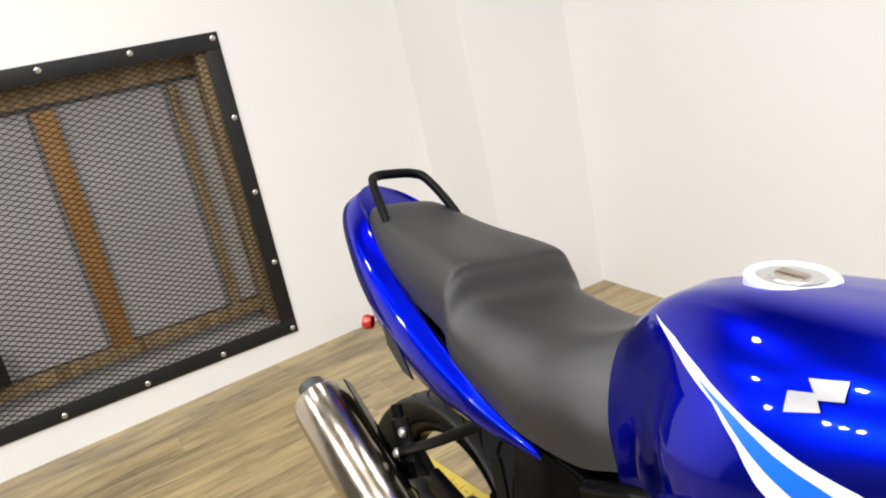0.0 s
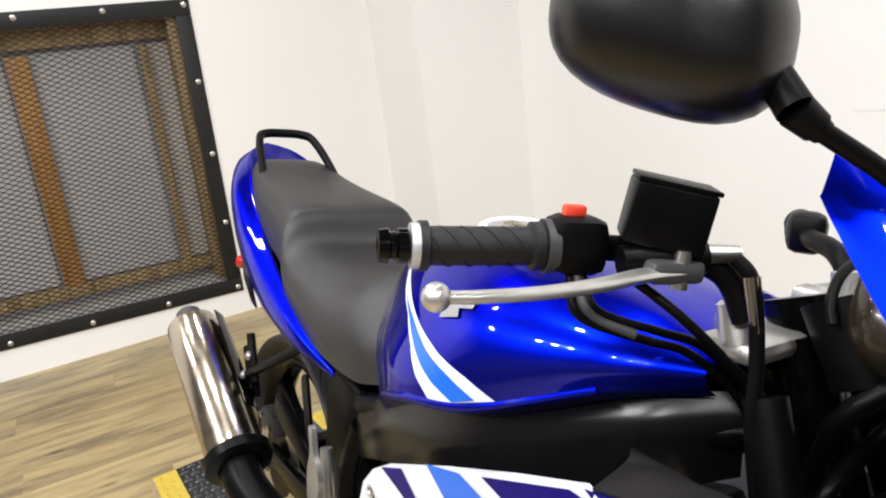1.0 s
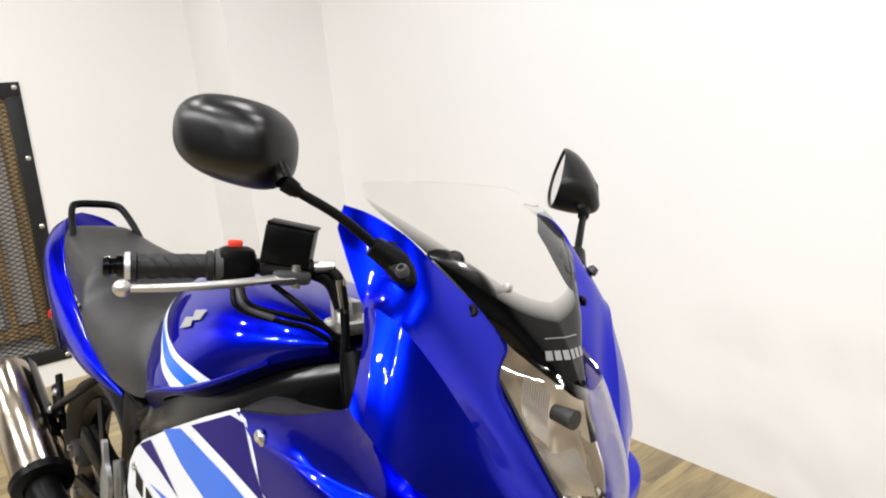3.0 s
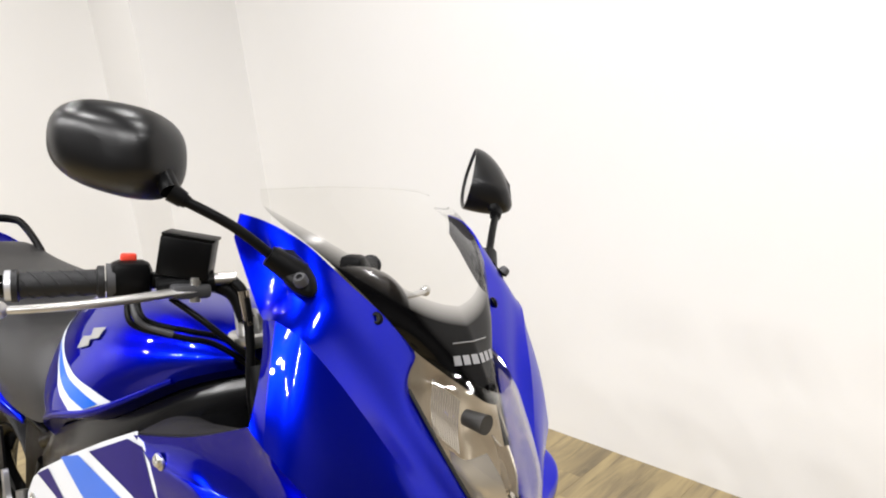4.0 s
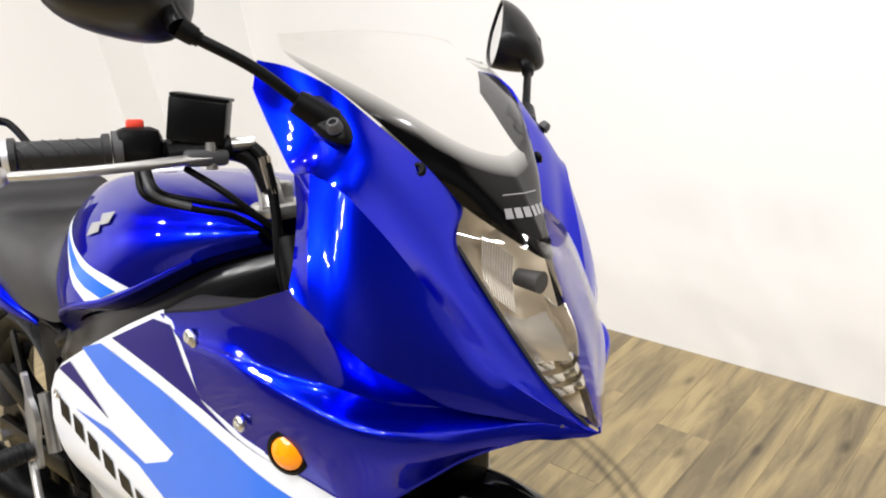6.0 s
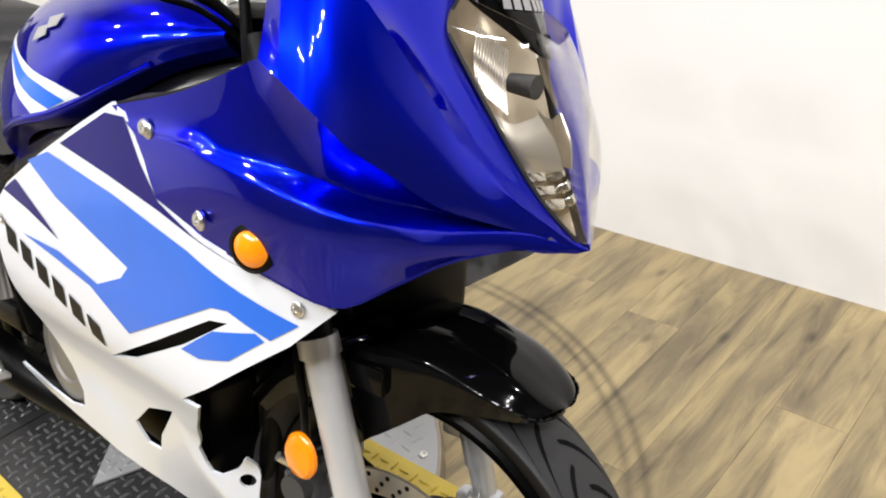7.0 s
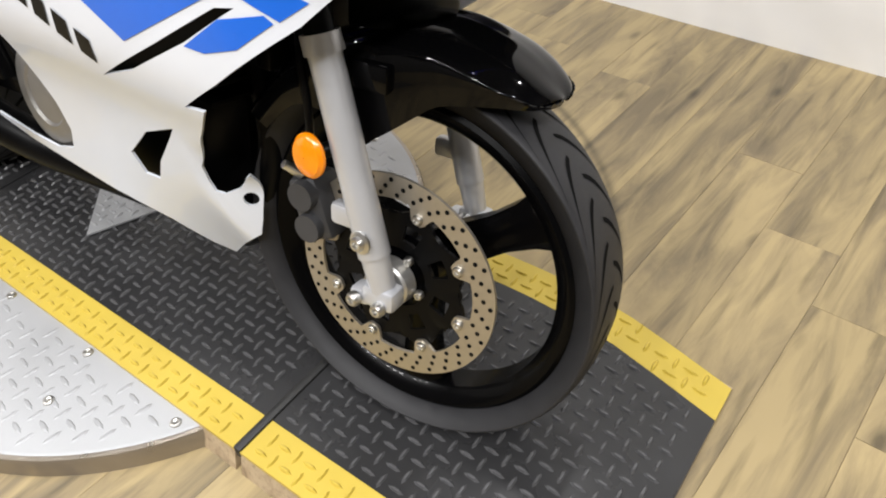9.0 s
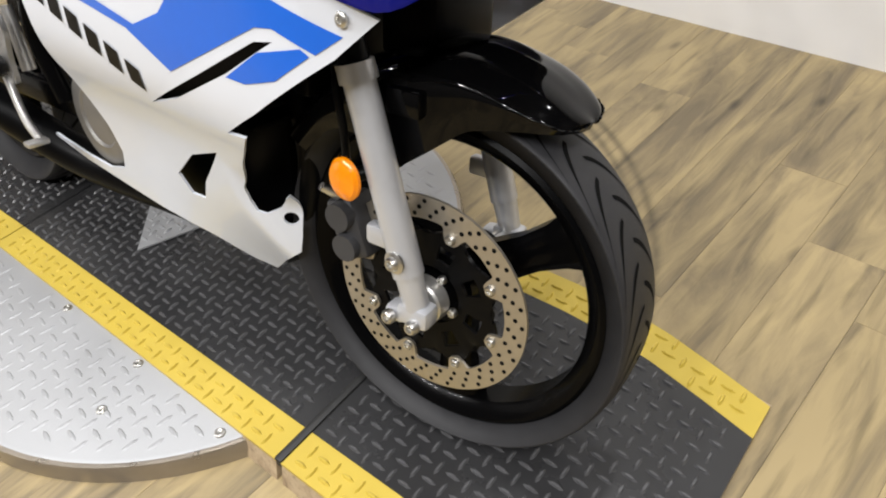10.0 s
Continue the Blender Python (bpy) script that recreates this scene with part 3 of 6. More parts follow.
def tread(parent, inside, span, z, material, pitch, rise=0.0042):
    """Raised lozenges of a tread plate, turned by turns."""
    bm = bmesh.new()
    x0, x1, y0, y1 = span
    nx, ny = int((x1 - x0) / pitch), int((y1 - y0) / pitch)
    for i in range(nx):
        for j in range(ny):
            x, y = x0 + (i + 0.5) * pitch, y0 + (j + 0.5) * pitch
            if not inside(x, y):
                continue
            long, wide = pitch * 0.54, pitch * 0.16
            dx, dy = (long, wide) if (i + j) % 2 else (wide, long)
            ring = [bm.verts.new((x + dx * a, y + dy * b, z)) for a, b in ((1, 0), (0.55, 0.8), (-0.55, 0.8), (-1, 0), (-0.55, -0.8), (0.55, -0.8))] if dx > dy else [bm.verts.new((x + dx * a, y + dy * b, z)) for a, b in ((0, 1), (-0.8, 0.55), (-0.8, -0.55), (0, -1), (0.8, -0.55), (0.8, 0.55))]
            top = [bm.verts.new((x + (v.co.x - x) * 0.55, y + (v.co.y - y) * 0.55, z + rise)) for v in ring]
            for k in range(6):
                bm.faces.new((ring[k], ring[(k + 1) % 6], top[(k + 1) % 6], top[k]))
            bm.faces.new(top)
    bmesh.ops.recalc_face_normals(bm, faces=bm.faces[:])
    ob = part("tread_pattern", bm, material, parent, smooth=False)
    ob["kind"] = "stuff"
    return ob


def mat_strip(stations, label):
    """One length of mat on a board: a black field with a yellow border on either side, through stations (v, z, inset of the far edge)."""
    root = tagged(new("rubber_mat"), label, "floor mat", "mat lengths under the motorcycle")
    root.matrix_world = UV
    vs, zs, ins = zip(*stations)
    v0, v1 = vs[0], vs[-1]
    edges = (-0.218, -0.147, 0.312, 0.386)
    line = [v0 + (v1 - v0) * k / 24 for k in range(25)]
    def across(k, v):
        return edges[k] - (float(np.interp(v, vs, ins)) if k > 1 else 0.0)
    def sheet(name, k, gap, material, lab=""):
        bm = bmesh.new()
        rows = []
        for v in line:
            z = float(np.interp(v, vs, zs))
            p, q = across(k, v) + gap[0], across(k + 1, v) + gap[1]
            rows.append([bm.verts.new(w) for w in ((p, v, z), (q, v, z), (q, v, z - 0.008), (p, v, z - 0.008))])
        for r, t in zip(rows, rows[1:]):
            for i in range(4):
                bm.faces.new((r[i], r[(i + 1) % 4], t[(i + 1) % 4], t[i]))
        bm.faces.new(rows[0])
        bm.faces.new(rows[-1][::-1])
        bmesh.ops.recalc_face_normals(bm, faces=bm.faces[:])
        return part(name, bm, material, root, lab, sharp=20)
    def relief(k, material):
        ob = tread(root, lambda x, y: across(k, y) + 0.012 < x < across(k + 1, y) - 0.012 and v0 + 0.015 < y < v1 - 0.015, (edges[k] - 0.05, edges[k + 1], v0, v1), 0.0, material, 0.027)
        for w in ob.data.vertices:
            w.co.z += float(np.interp(w.co.y, vs, zs))
    sheet("field", 1, (0, 0), MATBLACK, "black diamond-tread rubber")
    relief(1, MATGLINT)
    sheet("border", 0, (0, -0.0005), MATYELLOW, "yellow safety border")
    relief(0, MATYELLOW)
    sheet("border", 2, (0.0005, 0), MATYELLOW, "yellow safety border")
    relief(2, MATYELLOW)
    bm = bmesh.new()
    rows = []
    for v in line:
        z = max(0.001, float(np.interp(v, vs, zs)) - 0.0085)
        p, q = across(0, v), across(3, v)
        rows.append([bm.verts.new(w) for w in ((p - 0.012, v, 0.0005), (p, v, z), (q, v, z), (q + 0.012, v, 0.0005))])
    for r, t in zip(rows, rows[1:]):
        for i in range(4):
            bm.faces.new((r[i], r[(i + 1) % 4], t[(i + 1) % 4], t[i]))
    bm.faces.new(rows[0])
    bm.faces.new(rows[-1][::-1])
    bmesh.ops.recalc_face_normals(bm, faces=bm.faces[:])
    part("ramp_board", bm, RIMWOOD, root, "tan wooden board under the mat", smooth=False)
    return root


turntable()
tagged(part("mat_joint", box(0, 0, 0, 0.606, 0.017, 0.024, 0.004, UV @ Matrix.Translation((0.084, 0.195, 0.0425))), FRAMEBLACK), "black rubber seal strip between two mat lengths", "seal strip")
mat_strip([(-0.395, 0.012, 0.044), (-0.29, 0.030, 0.028), (-0.20, 0.042, 0.014), (-0.13, 0.047, 0.006), (-0.02, 0.050, 0.0), (0.188, 0.050, 0.0)], "black tread mat ramp with yellow borders, front length")
mat_strip([(0.202, 0.050, 0.0), (1.20, 0.050, 0.0)], "black tread mat with yellow borders over the turntable")
mat_strip([(1.205, 0.050, 0.0), (2.10, 0.030, 0.0)], "black tread mat with yellow borders, rear length")


# the small tread plate of the wheel clamp beside the belly
def clamp_plate():
    root = tagged(new("tread_plate"), "small loose aluminium tread plate lying on the mat", "metal plate")
    root.matrix_world = UV
    outline = [(-0.045, 0.862), (0.30, 0.70), (0.30, 0.90), (0.09, 1.0)]
    part("sheet", prism(outline, 0.004, m=Matrix.Translation((0, 0, 0.0535))), PLATE, root, smooth=False)
    tread(root, lambda x, y: x > -0.03 and y > 0.872 - 0.47 * (x + 0.045) and y < 0.86 + 1.0 * (x + 0.045), (-0.05, 0.30, 0.70, 1.0), 0.0575, PLATE, 0.024)


clamp_plate()


# ---- motorcycle ----
# machine axes: x to its left, y to its rear, z up; the origin is the front tyre's contact
BIKE = Matrix.Translation((0.709, -0.148, 0.040)) @ pose(0, 0, 0, 0, 0, 8.2) @ pose(0, 0, 0, 0, 13, 0) @ Matrix.Translation((0.022, 0, 0))
bike = tagged(new("motorcycle"), "blue and white faired sport motorcycle leaning on its side stand", "motorcycle")
bike.matrix_world = BIKE
STEER = Matrix.Translation((-0.006, 0.008, 0)) @ pose(0, 0, 0, 0, 0, 5.6)      # bars turned a little to the left
AX = 0.298


def put(name, bm, material, parent=None, label="", m=None, **k):
    if m is not None:
        bmesh.ops.transform(bm, matrix=m, verts=bm.verts[:])
    return part(name, bm, material, parent or bike, label, **k)


def bolts(name, spots, r, h, axis, parent, material=BOLT, label=""):
    """Alike screw heads that share one mesh; axis is the way they face."""
    bm = lathe([(0, r), (h * 0.6, r), (h, r * 0.75), (h, r * 0.5), (h * 0.55, r * 0.42), (h * 0.55, 0.0005)], 12, "z")
    q = Vector(axis).to_track_quat("Z", "Y").to_matrix().to_4x4()
    bmesh.ops.transform(bm, matrix=q, verts=bm.verts[:])
    data = None
    for s in spots:
        ob = part(name, bm, material, parent, label) if data is None else new(name, data)
        data = ob.data
        ob.parent = parent
        ob.location = s
        if label:
            tagged(ob, label)


# -- wheels --
def wheel(name, y, tyre_half, radius, m, disc_side, disc_r, label):
    root = part(name, lathe([(-0.036, 0.244), (-0.040, 0.238), (-0.036, 0.226), (-0.022, 0.214), (0.022, 0.214), (0.036, 0.226), (0.040, 0.238), (0.036, 0.244), (0.028, 0.238), (-0.028, 0.238)], 96, "x", closed=True), FRAME, bike, label)
    place = m @ Matrix.Translation((0, y, radius))
    root.matrix_local = place
    # tyre: round section; slanted grooves are strips laid on top, their shade painted near-black
    prof = []
    for k in range(25):
        a = -2.25 + 4.5 * k / 24
        prof.append((math.sin(a) * tyre_half, 0.238 + (radius - 0.238) * (0.5 + 0.5 * math.cos(a * 0.72)) ** 0.62))
    prof = [(-0.030, 0.236)] + prof[2:-2] + [(0.030, 0.236)]
    tyre = part("tyre", lathe(prof, 128, "x"), RUBBER, root, "black road tyre with curved grooves")
    thick(tyre, 0.006, crease=False)
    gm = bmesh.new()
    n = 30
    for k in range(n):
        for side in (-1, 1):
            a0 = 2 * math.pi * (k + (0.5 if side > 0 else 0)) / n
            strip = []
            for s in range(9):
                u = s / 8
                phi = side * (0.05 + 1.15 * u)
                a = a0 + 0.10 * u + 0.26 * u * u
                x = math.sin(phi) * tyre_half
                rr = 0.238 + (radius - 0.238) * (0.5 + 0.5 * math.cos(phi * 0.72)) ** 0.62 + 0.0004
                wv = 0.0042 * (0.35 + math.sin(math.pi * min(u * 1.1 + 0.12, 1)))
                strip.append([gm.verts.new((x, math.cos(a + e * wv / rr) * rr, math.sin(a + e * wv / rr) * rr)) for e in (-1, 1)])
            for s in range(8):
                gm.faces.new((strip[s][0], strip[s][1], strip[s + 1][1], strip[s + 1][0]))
    tagged(part("tread_groove", gm, RECESS_SHADE, tyre), kind="stuff")
    # three broad hollow spokes
    for k in range(3):
        a = 2 * math.pi * k / 3 + 0.45
        sp = bmesh.new()
        rows = []
        for r, w, d in ((0.035, 0.036, 0.030), (0.08, 0.030, 0.020), (0.14, 0.027, 0.017), (0.185, 0.032, 0.019), (0.222, 0.044, 0.024)):
            rows.append([sp.verts.new((dx * d, r, dy * w)) for dx, dy in ((-0.6, -1), (0.6, -1), (1, -0.5), (1, 0.5), (0.6, 1), (-0.6, 1), (-1, 0.5), (-1, -0.5))])
        for i in range(4):
            for j in range(8):
                sp.faces.new((rows[i][j], rows[i][(j + 1) % 8], rows[i + 1][(j + 1) % 8], rows[i + 1][j]))
        bmesh.ops.recalc_face_normals(sp, faces=sp.faces[:])
        bmesh.ops.transform(sp, matrix=Matrix.Rotation(a, 4, "X"), verts=sp.verts[:])
        part("spoke", sp, FRAME, root)
    part("hub", lathe([(-0.075, 0.018), (-0.075, 0.034), (-0.050, 0.040), (-0.045, 0.052), (0.045, 0.052), (0.05, 0.04), (0.075, 0.034), (0.075, 0.018)], 40, "x"), FRAME, root)
    return root


# near-black that paints the shade inside tyre grooves and disc holes
RECESS_SHADE = mat("painted_recess_shade", (0.003, 0.003, 0.003), 0.9, spec=0.1)
front = wheel("front_wheel", 0.012, 0.054, 0.281, STEER @ Matrix.Translation((0, 0, 0.016)), -1, 0.155, "black three-spoke cast front wheel with drilled disc brake")
rear = wheel("rear_wheel", 1.405, 0.067, 0.302, Matrix(), 1, 0.12, "black three-spoke cast rear wheel")


def brake_disc():
    r0, r1, x = 0.121, 0.154, -0.075
    # a flat ring whose inner edge runs out into eight rounded lugs
    ring, n = bmesh.new(), 256
    loops = []
    for dx, inner in ((-0.0022, True), (-0.0022, False), (0.0022, False), (0.0022, True)):
        loop = []
        for k in range(n):
            a = 2 * math.pi * k / n
            off = abs((a - math.pi / 2 - 0.31 + math.pi / 8) % (math.pi / 4) - math.pi / 8) * 0.1085
            r = r1 if not inner else r0 - (0.0 if off > 0.0155 else 0.022 * (1 - (off / 0.0155) ** 4))
            loop.append(ring.verts.new((x + dx, r * math.cos(a), r * math.sin(a))))
        loops.append(loop)
    for i in range(4):
        for k in range(n):
            ring.faces.new((loops[i][k], loops[i][(k + 1) % n], loops[(i + 1) % 4][(k + 1) % n], loops[(i + 1) % 4][k]))
    bmesh.ops.recalc_face_normals(ring, faces=ring.faces[:])
    disc = part("brake_disc", ring, DISC, front, "drilled steel brake disc")
    # drilled holes: the ring stays whole, small near-black discs paint their inner shade
    hm = bmesh.new()
    for k in range(96):
        a = 2 * math.pi * k / 96
        r = (0.127, 0.137, 0.147)[k % 3]
        one = lathe([(-0.0003, 0.0001), (-0.0003, 0.0033), (0.001, 0.0033)], 10, "x")
        bmesh.ops.translate(one, vec=(x - 0.0024, r * math.cos(a), r * math.sin(a)), verts=one.verts[:])
        merge(hm, one)
    tagged(part("disc_hole", hm, RECESS_SHADE, disc), kind="stuff")
    # black carrier with cut-outs
    car = bmesh.new()
    n = 96
    rings = []
    for rr in (0.046, 0.060, 0.085, 0.100):
        rings.append([car.verts.new((x + 0.006, rr * math.cos(2 * math.pi * k / n), rr * math.sin(2 * math.pi * k / n))) for k in range(n)])
    wave = [car.verts.new((x + 0.006, (0.1045 + 0.0075 * math.cos(8 * (2 * math.pi * k / n - 0.31 - math.pi / 2))) * math.cos(2 * math.pi * k / n), (0.1045 + 0.0075 * math.cos(8 * (2 * math.pi * k / n - 0.31 - math.pi / 2))) * math.sin(2 * math.pi * k / n))) for k in range(n)]
    rings.append(wave)
    for i in range(4):
        for k in range(n):
            if i == 1 and (k % 12) in (2, 3, 4, 5, 6):
                continue
            car.faces.new((rings[i][k], rings[i][(k + 1) % n], rings[i + 1][(k + 1) % n], rings[i + 1][k]))
    thick(part("disc_carrier", car, BLACK, front, "black disc carrier with cut-outs"), 0.005, 0)
    bolts("disc_button", [(x - 0.002, -0.1085 * math.sin(2 * math.pi * k / 8 + 0.31), 0.1085 * math.cos(2 * math.pi * k / 8 + 0.31)) for k in range(8)], 0.0075, 0.006, (-1, 0, 0), front)
    bolts("carrier_bolt", [(x - 0.001, 0.043 * math.sin(2 * math.pi * k / 5 + 0.7), 0.043 * math.cos(2 * math.pi * k / 5 + 0.7)) for k in range(5)], 0.007, 0.008, (-1, 0, 0), front)
    part("axle_collar", lathe([(-0.078, 0.012), (-0.1, 0.012), (-0.1, 0.031), (-0.097, 0.034), (-0.078, 0.036)], 32, "x"), ALLOY, front, "machined alloy wheel collar")
    part("axle", lathe([(-0.13, 0.0005), (-0.13, 0.011), (0.13, 0.011), (0.13, 0.0005)], 24, "x"), BOLT, front)


brake_disc()


def rear_disc():
    disc = part("brake_disc", lathe([(-0.079, 0.085), (-0.079, 0.125), (-0.083, 0.125), (-0.083, 0.085)], 96, "x", closed=True), DISC, rear, "steel rear brake disc")
    thick(part("disc_carrier", lathe([(-0.080, 0.030), (-0.080, 0.088)], 64, "x"), BLACK, rear, "black disc carrier"), 0.004, 0)
    part("rear_caliper", box(-0.10, -0.02, 0.115, 0.05, 0.085, 0.055, 0.012), GUNMETAL, rear, "grey rear brake caliper")
    part("axle_nut", lathe([(-0.12, 0.0005), (-0.12, 0.016), (-0.10, 0.018), (-0.08, 0.018)], 6, "x"), BOLT, rear)
    bolts("caliper_bolt", [(-0.126, 0.005, 0.125), (-0.126, -0.045, 0.110)], 0.008, 0.006, (-1, 0, 0), rear)


rear_disc()

# -- fork, fender, caliper: all turned with the bars --
def fork_y(z):
    return -0.010 + 0.300 * (z - 0.298)


FORKS = Matrix.Translation((0.003, 0.0185, 0)) @ pose(0, 0, 0, 0, 0, 5.6)
RAISED = Matrix.Translation((0.010, 0.026, 0.020))


def fork():
    root = put("front_fork", tube([(0, fork_y(0.72) + 0.05, 0.72), (0, fork_y(0.9) + 0.04, 0.90), (0, fork_y(0.97) + 0.04, 0.97)], 0.03), FRAME, label="telescopic front fork with silver sliders", m=FORKS)
    for s in (-1, 1):
        x = 0.128 * s
        slider = bmesh.new()
        rod((x, fork_y(0.355), 0.355), (x, fork_y(0.60), 0.60), 0.0215, 0.0205, 32, slider)
        rod((x, fork_y(0.60), 0.60), (x, fork_y(0.622), 0.622), 0.0245, 0.0240, 32, slider)
        put("slider", slider, SILVER, root, "silver painted fork slider", FORKS)
        low = bmesh.new()
        rod((x, fork_y(0.29), 0.290), (x, fork_y(0.36), 0.362), 0.0165, 0.0195, 24, low)
        box(x, -0.008, 0.298, 0.034, 0.050, 0.032, 0.008, bm=low)
        box(x, 0.022, 0.290, 0.030, 0.030, 0.022, 0.006, bm=low)
        put("axle_clamp", low, SILVER, root, "silver axle clamp with pinch bolts", FORKS)
        put("stanchion", rod((x, fork_y(0.62), 0.62), (0.72 * x, fork_y(0.935) + 0.030, 0.935), 0.0185, None, 24), BLACK, root, m=FORKS)
        put("caliper_lug", box(x, 0.045, 0.40, 0.022, 0.05, 0.03, 0.006), SILVER, root, m=FORKS)
    pin = [(-0.145, -0.014, 0.288), (-0.145, 0.024, 0.290), (-0.148, fork_y(0.380), 0.380)]
    bolts("fork_bolt", [tuple(FORKS @ Vector(p)) for p in pin], 0.0105, 0.011, (-1, 0, 0), root)
    bolts("fork_bolt_ring", [tuple(FORKS @ Vector((-0.1475, fork_y(0.380), 0.380)))], 0.016, 0.005, (-1, 0, 0), root)
    clampm = bmesh.new()
    box(0, fork_y(0.945) + 0.040, 0.945, 0.215, 0.058, 0.020, 0.008, bm=clampm)
    for s in (-1, 1):
        box(s * 0.070, fork_y(0.945) + 0.052, 0.966, 0.030, 0.034, 0.030, 0.006, bm=clampm)
    put("lower_clamp", box(0, fork_y(0.78) + 0.020, 0.78, 0.262, 0.060, 0.024, 0.008), BLACK, root, "black lower fork clamp", FORKS)
    put("triple_clamp", clampm, ALLOY, root, "bare alloy triple clamp", FORKS @ RAISED)
    for s in (-1, 1):
        put("fork_cap", rod((0.092 * s, fork_y(0.95) + 0.035, 0.950), (0.092 * s, fork_y(0.98) + 0.037, 0.984), 0.017, 0.015), ALLOY, root, m=FORKS @ RAISED)
    # caliper behind the slider
    cal = put("brake_caliper", box(-0.088, 0.125, 0.372, 0.055, 0.055, 0.095, 0.014, pose(0, 0, 0, -20, 0, 0)), GUNMETAL, root, "grey brake caliper", FORKS)
    bc = bmesh.new()
    rod((-0.126, 0.130, 0.395), (-0.09, 0.130, 0.395), 0.020, 0.023, 24, bc)
    rod((-0.126, 0.120, 0.350), (-0.09, 0.120, 0.350), 0.020, 0.023, 24, bc)
    put("piston_housing", bc, GUNMETAL, cal, m=FORKS)
    put("caliper_bleeder", rod((-0.11, 0.138, 0.422), (-0.13, 0.150, 0.440), 0.008, 0.006, 12), BOLT, cal, m=FORKS)
    put("brake_hose", tube([(-0.10, 0.130, 0.425), (-0.125, 0.110, 0.52), (-0.12, 0.125, 0.60), (-0.07, 0.16, 0.70)], 0.0055), BLACK, root, m=FORKS)
    for s in (-1, 1):
        refl = lathe([(0, 0.0255), (0.004, 0.0255), (0.009, 0.0215), (0.011, 0.012), (0.0118, 0.0005)], 32, "z")
        bmesh.ops.scale(refl, vec=(1, 1.15, 1), verts=refl.verts[:])
        ob = put("side_reflector", refl, AMBER, root, "round amber side reflector", FORKS @ Matrix.Translation((s * 0.150, 0.088, 0.478)) @ Vector((s, 0.1, 0)).to_track_quat("Z", "Y").to_matrix().to_4x4())
        put("reflector_bracket", rod((s * 0.12, 0.06, 0.49), (s * 0.150, 0.088, 0.478), 0.010), BLACK, ob, m=FORKS)
    return root


fork()


def fender():
    rows = []
    r = 0.324
    for deg, half, drop, lift in ((59.5, 0.010, 0.004, -0.006), (60.2, 0.030, 0.010, -0.003), (61.6, 0.046, 0.016, 0.0), (64.5, 0.058, 0.024, 0.004), (68.5, 0.066, 0.034, 0.009), (74, 0.071, 0.048, 0.013), (82, 0.074, 0.066, 0.016), (88, 0.078, 0.088, 0.018), (94, 0.081, 0.106, 0.016), (102, 0.083, 0.122, 0.013), (110, 0.083, 0.130, 0.010), (116, 0.079, 0.096, 0.008), (130, 0.074, 0.055, 0.005), (146, 0.070, 0.045, 0.003)):
        a = radians(deg)          # from straight ahead, over the top, to the rear
        c, s = -math.cos(a), math.sin(a)
        rows.append([(0, c * (r + lift), AX + s * (r + lift)), (-half * 0.62, c * (r + lift * 0.6), AX + s * (r + lift * 0.6)), (-half, c * (r - 0.012), AX + s * (r - 0.012)), (-half - 0.003, c * (r - 0.5 * drop), AX + s * (r - 0.5 * drop)), (-half - 0.001, c * (r - drop), AX + s * (r - drop))])
    bm = both(rows, 22, 60)
    body = put("front_fender", bm, GLOSS, label="gloss black front mudguard", m=STEER)
    thick(body, 0.0016)
    for s in (-1, 1):
        put("fender_stay", box(s * 0.088, 0.045, 0.575, 0.016, 0.05, 0.035, 0.005), GLOSS, body, m=STEER)


fender()

# -- fairing --
def half_width(y, z):
    """Half the width of the side fairing, smoothed, at a place seen from the side."""
    return sum(half_raw(y + dy, z + dz) for dy in (-0.02, 0, 0.02) for dz in (-0.03, -0.015, 0, 0.015, 0.03)) / 15


def half_raw(y, z):
    w = np.interp(z, (0.05, 0.15, 0.25, 0.316, 0.40, 0.46, 0.53, 0.60, 0.66, 0.75, 0.87, 1.0), (0.02, 0.05, 0.105, 0.136, 0.165, 0.185, 0.225, 0.236, 0.240, 0.25, 0.258, 0.26))
    if z < 0.40:
        wide = 0.165 - (0.40 - z) * 0.22
        if wide > w:
            w += (wide - w) * min(1.0, max(0.0, (y - 0.36) / 0.22))
    cap = 0.150 - max(0.0, 0.30 - y) * 0.90      # the chin folds in towards the wheel
    if w > cap and y < 0.30:
        w += (cap - w) * min(1.0, max(0.0, (0.41 - z) / 0.03))
    return float(w) - 1.67 * max(0.0, 0.15 - y) ** 2


def bend(bm, side, lift=0.0):
    for v in bm.verts:
        v.co.x = side * (half_width(v.co.y, v.co.z) + lift)
    if side > 0:
        bmesh.ops.reverse_faces(bm, faces=bm.faces[:])
    return bm


PANEL = [(0.245, 0.858), (0.268, 0.866), (0.36, 0.829), (0.475, 0.779), (0.605, 0.718), (0.648, 0.690), (0.680, 0.655), (0.700, 0.600), (0.700, 0.50), (0.690, 0.44), (0.668, 0.385), (0.662, 0.335), (0.686, 0.292), (0.75, 0.272), (0.83, 0.272), (0.945, 0.284), (0.957, 0.278), (0.84, 0.256), (0.70, 0.245), (0.568, 0.236), (0.477, 0.217), (0.403, 0.186), (0.364, 0.180), (0.302, 0.236), (0.253, 0.276), (0.2485, 0.302), (0.2455, 0.345), (0.2435, 0.386), (0.256, 0.374), (0.268, 0.356), (0.288, 0.344), (0.301, 0.347), (0.306, 0.365), (0.305, 0.39), (0.262, 0.455), (0.205, 0.517), (0.245, 0.512), (0.16, 0.566), (0.035, 0.655), (-0.012, 0.700), (0.046, 0.729), (0.137, 0.753), (0.196, 0.777), (0.223, 0.823)]
